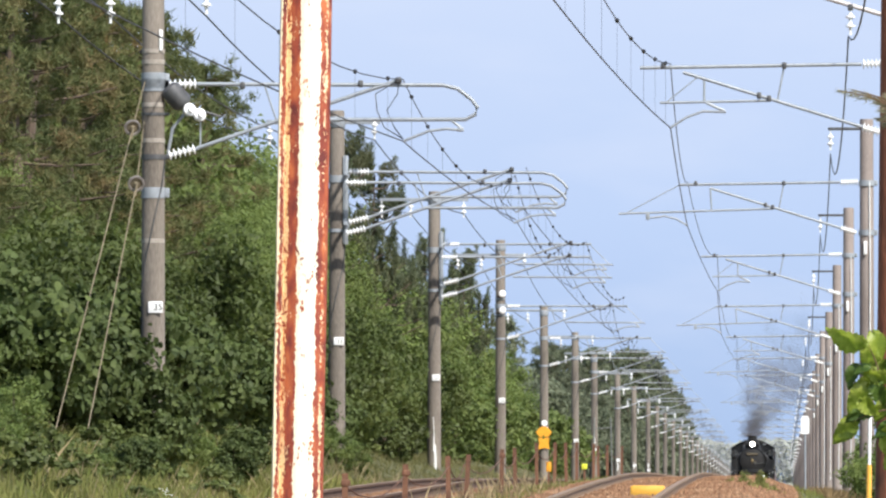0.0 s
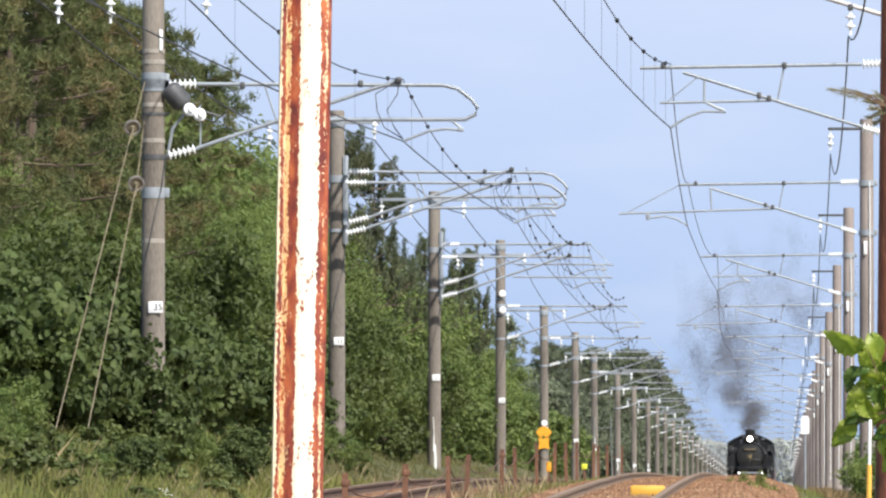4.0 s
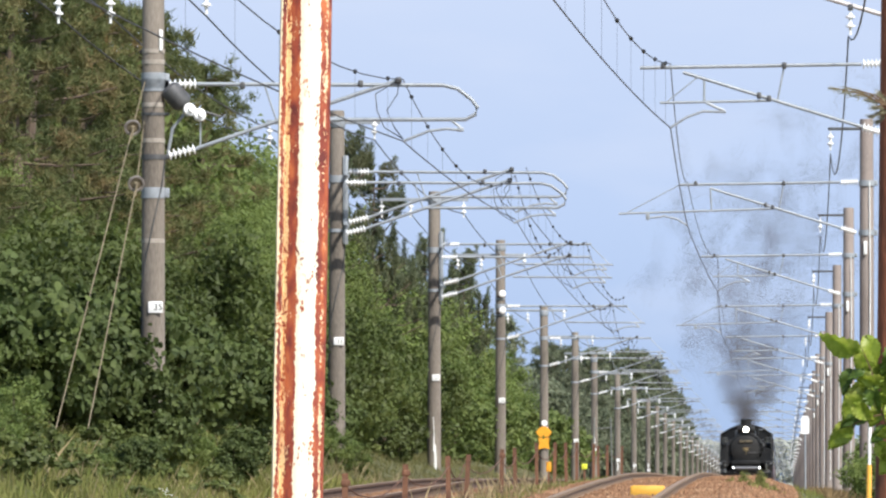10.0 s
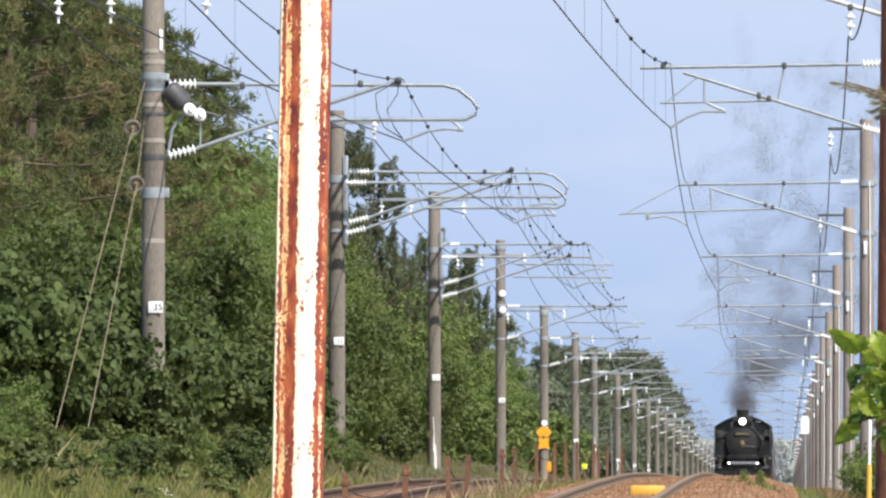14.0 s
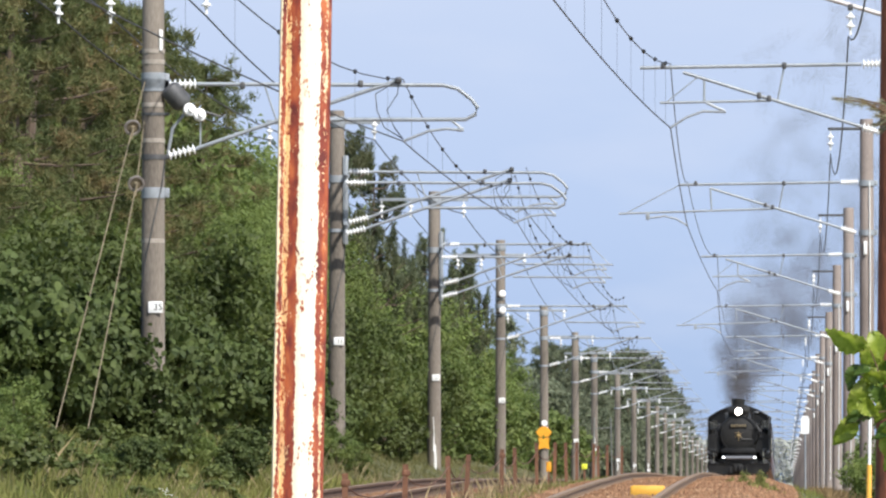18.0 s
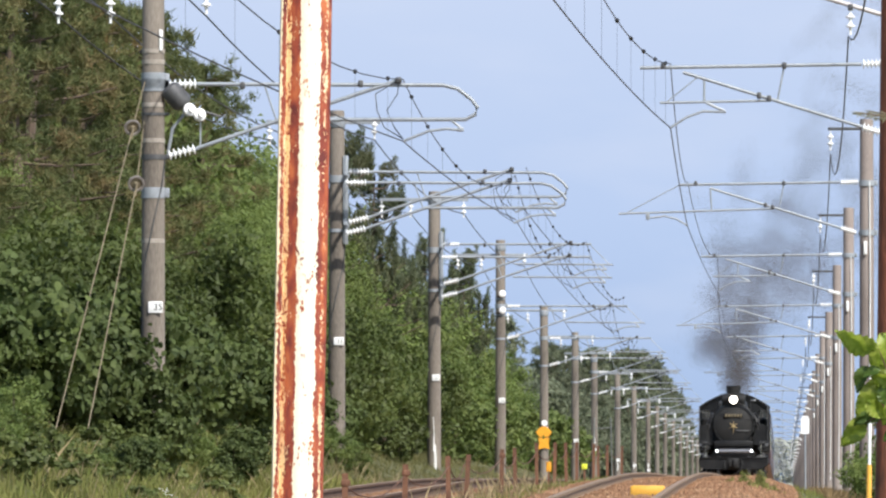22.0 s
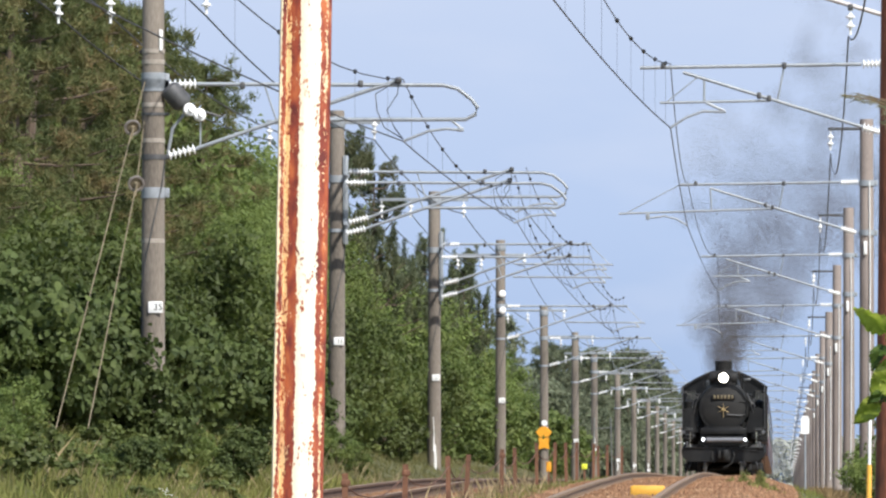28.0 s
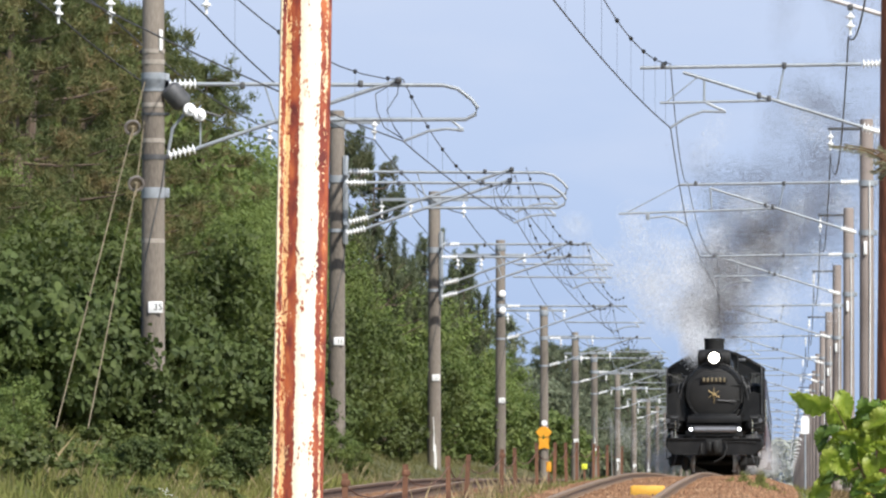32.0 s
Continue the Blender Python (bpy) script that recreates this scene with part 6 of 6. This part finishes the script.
for i in range(112):
    o = new("steam_puff", STEAM_MESHES[i % 4])
    STEAM_PUFFS.append((tagged(o, "white puff of escaping steam", "steam", "steam beside the chimney", "stuff"), 28.2 + i * 0.034))


GUST_T = np.arange(-8.0, 33.0, 0.1)
GUST = np.interp(GUST_T, (-8, 0.2, 0.8, 1.5, 3, 4, 6, 7.5, 8.5, 9.5, 12, 17, 19, 20.2, 21.3, 23, 25, 28, 32), (0.6, 0.9, -0.5, -1.3, -1.0, 0.1, -0.2, -0.5, 0.0, 0.6, 0.75, 0.65, 0.85, 0.5, -0.3, 0.0, 0.35, 0.65, 0.8))
DRIFT = np.cumsum(GUST) * 0.1


def drift(t):
    """How far the wind across the line has carried the air by the time t."""
    return float(np.interp(t, GUST_T, DRIFT))


def puff_rows(born, start, rise, lean, spread, rng, lift=0.95, aloft=0.0, thin=0.0):
    """A puff rides in the boiler until it is born, then rises, slows and drifts apart from its neighbours."""
    ax, ay, az = (max(-1.7, min(1.7, rng.gauss(0, 1))) for _ in range(3))
    spin, tip = rng.uniform(-70, 70), rng.uniform(-75, 75)

    def inside(t):
        d = ahead(t) + 4.6
        return (t, pose(TRAIN_X, d, rail(d) + 2.42))

    def outside(t):
        a = t - born
        d0 = ahead(born) + start[1]
        up = rise * (1 - math.exp(-a * 0.9)) * 1.3 + lift * a + 0.02 * a * a
        s = spread * (1 - math.exp(-a * 0.75)) * 1.2 + 0.12 * a + 0.34 * max(a - 3.2, 0) + thin * max(a - 0.9, 0)
        x = TRAIN_X + start[0] + s * ax + lean * (drift(t) - drift(born)) * (1 - math.exp(-a / 1.2)) + aloft * max(a - 3.0, 0) ** 2
        d = d0 - 1.5 * (1 - math.exp(-a))
        return (t, pose(x, d + ay * s, rail(d0) + start[2] + up + az * s * 0.55, tip * min(a, 5) / 5, 0, spin * (1 - math.exp(-max(a - 0.6, 0) * 0.4))))
    rows = []
    if born > 0.4:
        rows += [inside(0.0)] + [inside(t) for t in np.arange(4.0, born - 1.0, 4.0)] + [inside(born - g) for g in (0.6, 0.4, 0.25, 0.12) if born - g > 0.1]
    ages = [0.0, 0.2, 0.5, 1.0, 1.7, 2.6, 3.6, 4.8, 6.0, 7.5, 9.0, 13.0, 20.0, 30.0, 39.5]
    rows += [outside(max(born + a, 0.0)) for a in ages if 0 <= born + a < 31.95]
    if not rows or rows[0][0] > 0.01:
        rows = [outside(0.0) if born <= 0.0 else inside(0.0)] + rows
    rows.append(outside(32.0) if born < 31.9 else inside(32.0))
    keep, seen = [], set()
    for t, m in rows:
        if frame(t) not in seen:
            keep.append((t, m))
            seen.add(frame(t))
    return keep


def motions():
    """All that moves: the train, its wheels, the smoke and the near branches."""
    def on_rails(y, bogie):
        rows = []
        for i in range(17):
            d = ahead(2.0 * i) + y
            rows.append((2.0 * i, pose(TRAIN_X, d, rail(d), math.degrees(math.atan((rail(d + bogie) - rail(d)) / bogie)))))
        return rows
    walk(ENGINE, on_rails(0, 10))
    walk(TENDER, on_rails(11.6, 7))
    for i, c in enumerate(COACHES):
        walk(c, on_rails(19.5 + 20.0 * i, 19))
    for ax, y, r in WHEELS:
        turn = SPEED / r
        step = 3 if r > 0.6 else 1
        rows = [(k / FPS, Matrix.Translation((0, y, r)) @ Matrix.Rotation(turn * k / FPS, 4, "X")) for k in range(0, 961, step)]
        walk(ax, rows)
    rng = random.Random(33)
    for o, born in SMOKE_PUFFS:
        walk(o, puff_rows(born, (0.0, 2.6, 3.75), 1.0 + 0.15 * math.sin(born * 2.1), 0.85, 0.72, rng, 0.95, 0.12 if born > 9 else 0.06))
    for o, born in STEAM_PUFFS:
        walk(o, puff_rows(born, (-0.52, 1.9, 3.35), 1.0, 0.2, 0.15, rng, 0.85, 0.0, 1.15))
    for o, born, side in DRAIN_PUFFS:
        walk(o, puff_rows(born, (side * 1.25, 2.0, 0.45), 0.05, -0.12, 0.3, rng, 0.2))
    # seconds, centimetres to the right and down
    sway = [(0, 0.0, 0.0), (1, 0.5, 0.3), (2, 1.0, 0.0), (3, 0.3, 0.5), (6, -0.6, 0.8), (7, 0.0, 0.2), (8, -0.5, 0.5), (9, 1.0, 0.0), (10, -1.3, 1.3), (11, -3.4, 3.2), (12, -3.5, 3.5), (12.5, -3.8, 4.2), (13, -1.3, 1.6), (14, 0.5, 0.3), (15.5, 0.0, 0.3), (17, -0.8, 1.3), (18, 0.0, 0.3), (19, 0.3, -0.3), (20, 0.5, -1.0), (21, 1.0, 0.0), (22, 2.2, 1.0), (23, 3.8, 1.6), (24, 2.9, 1.9), (25, 1.8, 2.1), (26.5, 3.5, -1.3), (28, 5.6, -4.5), (28.6, 2.9, -1.3), (29.4, -1.9, 1.4), (30, -2.2, 4.2), (30.5, -6.2, 10.3), (31, -8.0, 15.1), (31.5, -7.4, 15.7), (32, -6.6, 16.0)]
    base = BRANCH.matrix_basis.copy()
    walk(BRANCH, [(t, Matrix.Translation((dx * 0.01, 0, -dy * 0.01)) @ base @ pose(0, 0, 0, 0, dx * 0.5 - dy * 0.2, dy * 0.5)) for t, dx, dy in sway])
    # seconds, centimetres to the right and up, degrees
    toss = [(0, 0, 0, 0), (2, 0.3, 0.1, 0), (3.5, -2.0, 0.6, 0), (6, -3.5, 0.3, -1), (8, -2.6, 0.7, 0), (10, -2.2, 0.8, 0), (12, -1.2, 2.0, 1), (14, -2.0, 2.0, 1), (17, -0.6, 1.1, 0), (19, -1.6, -4.4, -6), (21, -0.6, -6.0, -8), (22, 5.0, -5.0, -4), (23, 9.5, -6.5, -4), (24, 10.0, -2.0, 0), (25, 9.5, 2.5, 2), (26.5, 6.0, 4.0, 2), (27.5, 2.0, 4.2, 2), (28.5, -0.6, -5.5, -6), (29, -6.0, -2.8, -3), (29.5, -4.0, -8.2, -4), (30, -3.0, -11.4, -6), (30.5, -9.0, -14.8, -8), (31, -3.5, -14.0, -12), (31.5, 2.0, -11.5, -4), (32, -1.5, -14.5, -4)]
    base2 = SPRAY.matrix_basis.copy()
    walk(SPRAY, [(t, Matrix.Translation((dx * 0.01, 0, dz * 0.01)) @ base2 @ pose(0, 0, 0, 0, a, 0)) for t, dx, dz, a in toss])
    base3 = SPRIG.matrix_basis.copy()
    swing = [(0, 0.22, 0.08, 20), (16, 0.24, 0.09, 24), (30.2, 0.22, 0.08, 20), (30.7, 0.12, 0.03, 12), (31, 0, 0, 0), (31.3, 0.12, 0.03, 12), (31.7, 0.22, 0.08, 20), (32, 0.23, 0.09, 22)]
    walk(SPRIG, [(t, Matrix.Translation((dx, 0, dz)) @ base3 @ pose(0, 0, 0, 0, a, 0)) for t, dx, dz, a in swing])


motions()
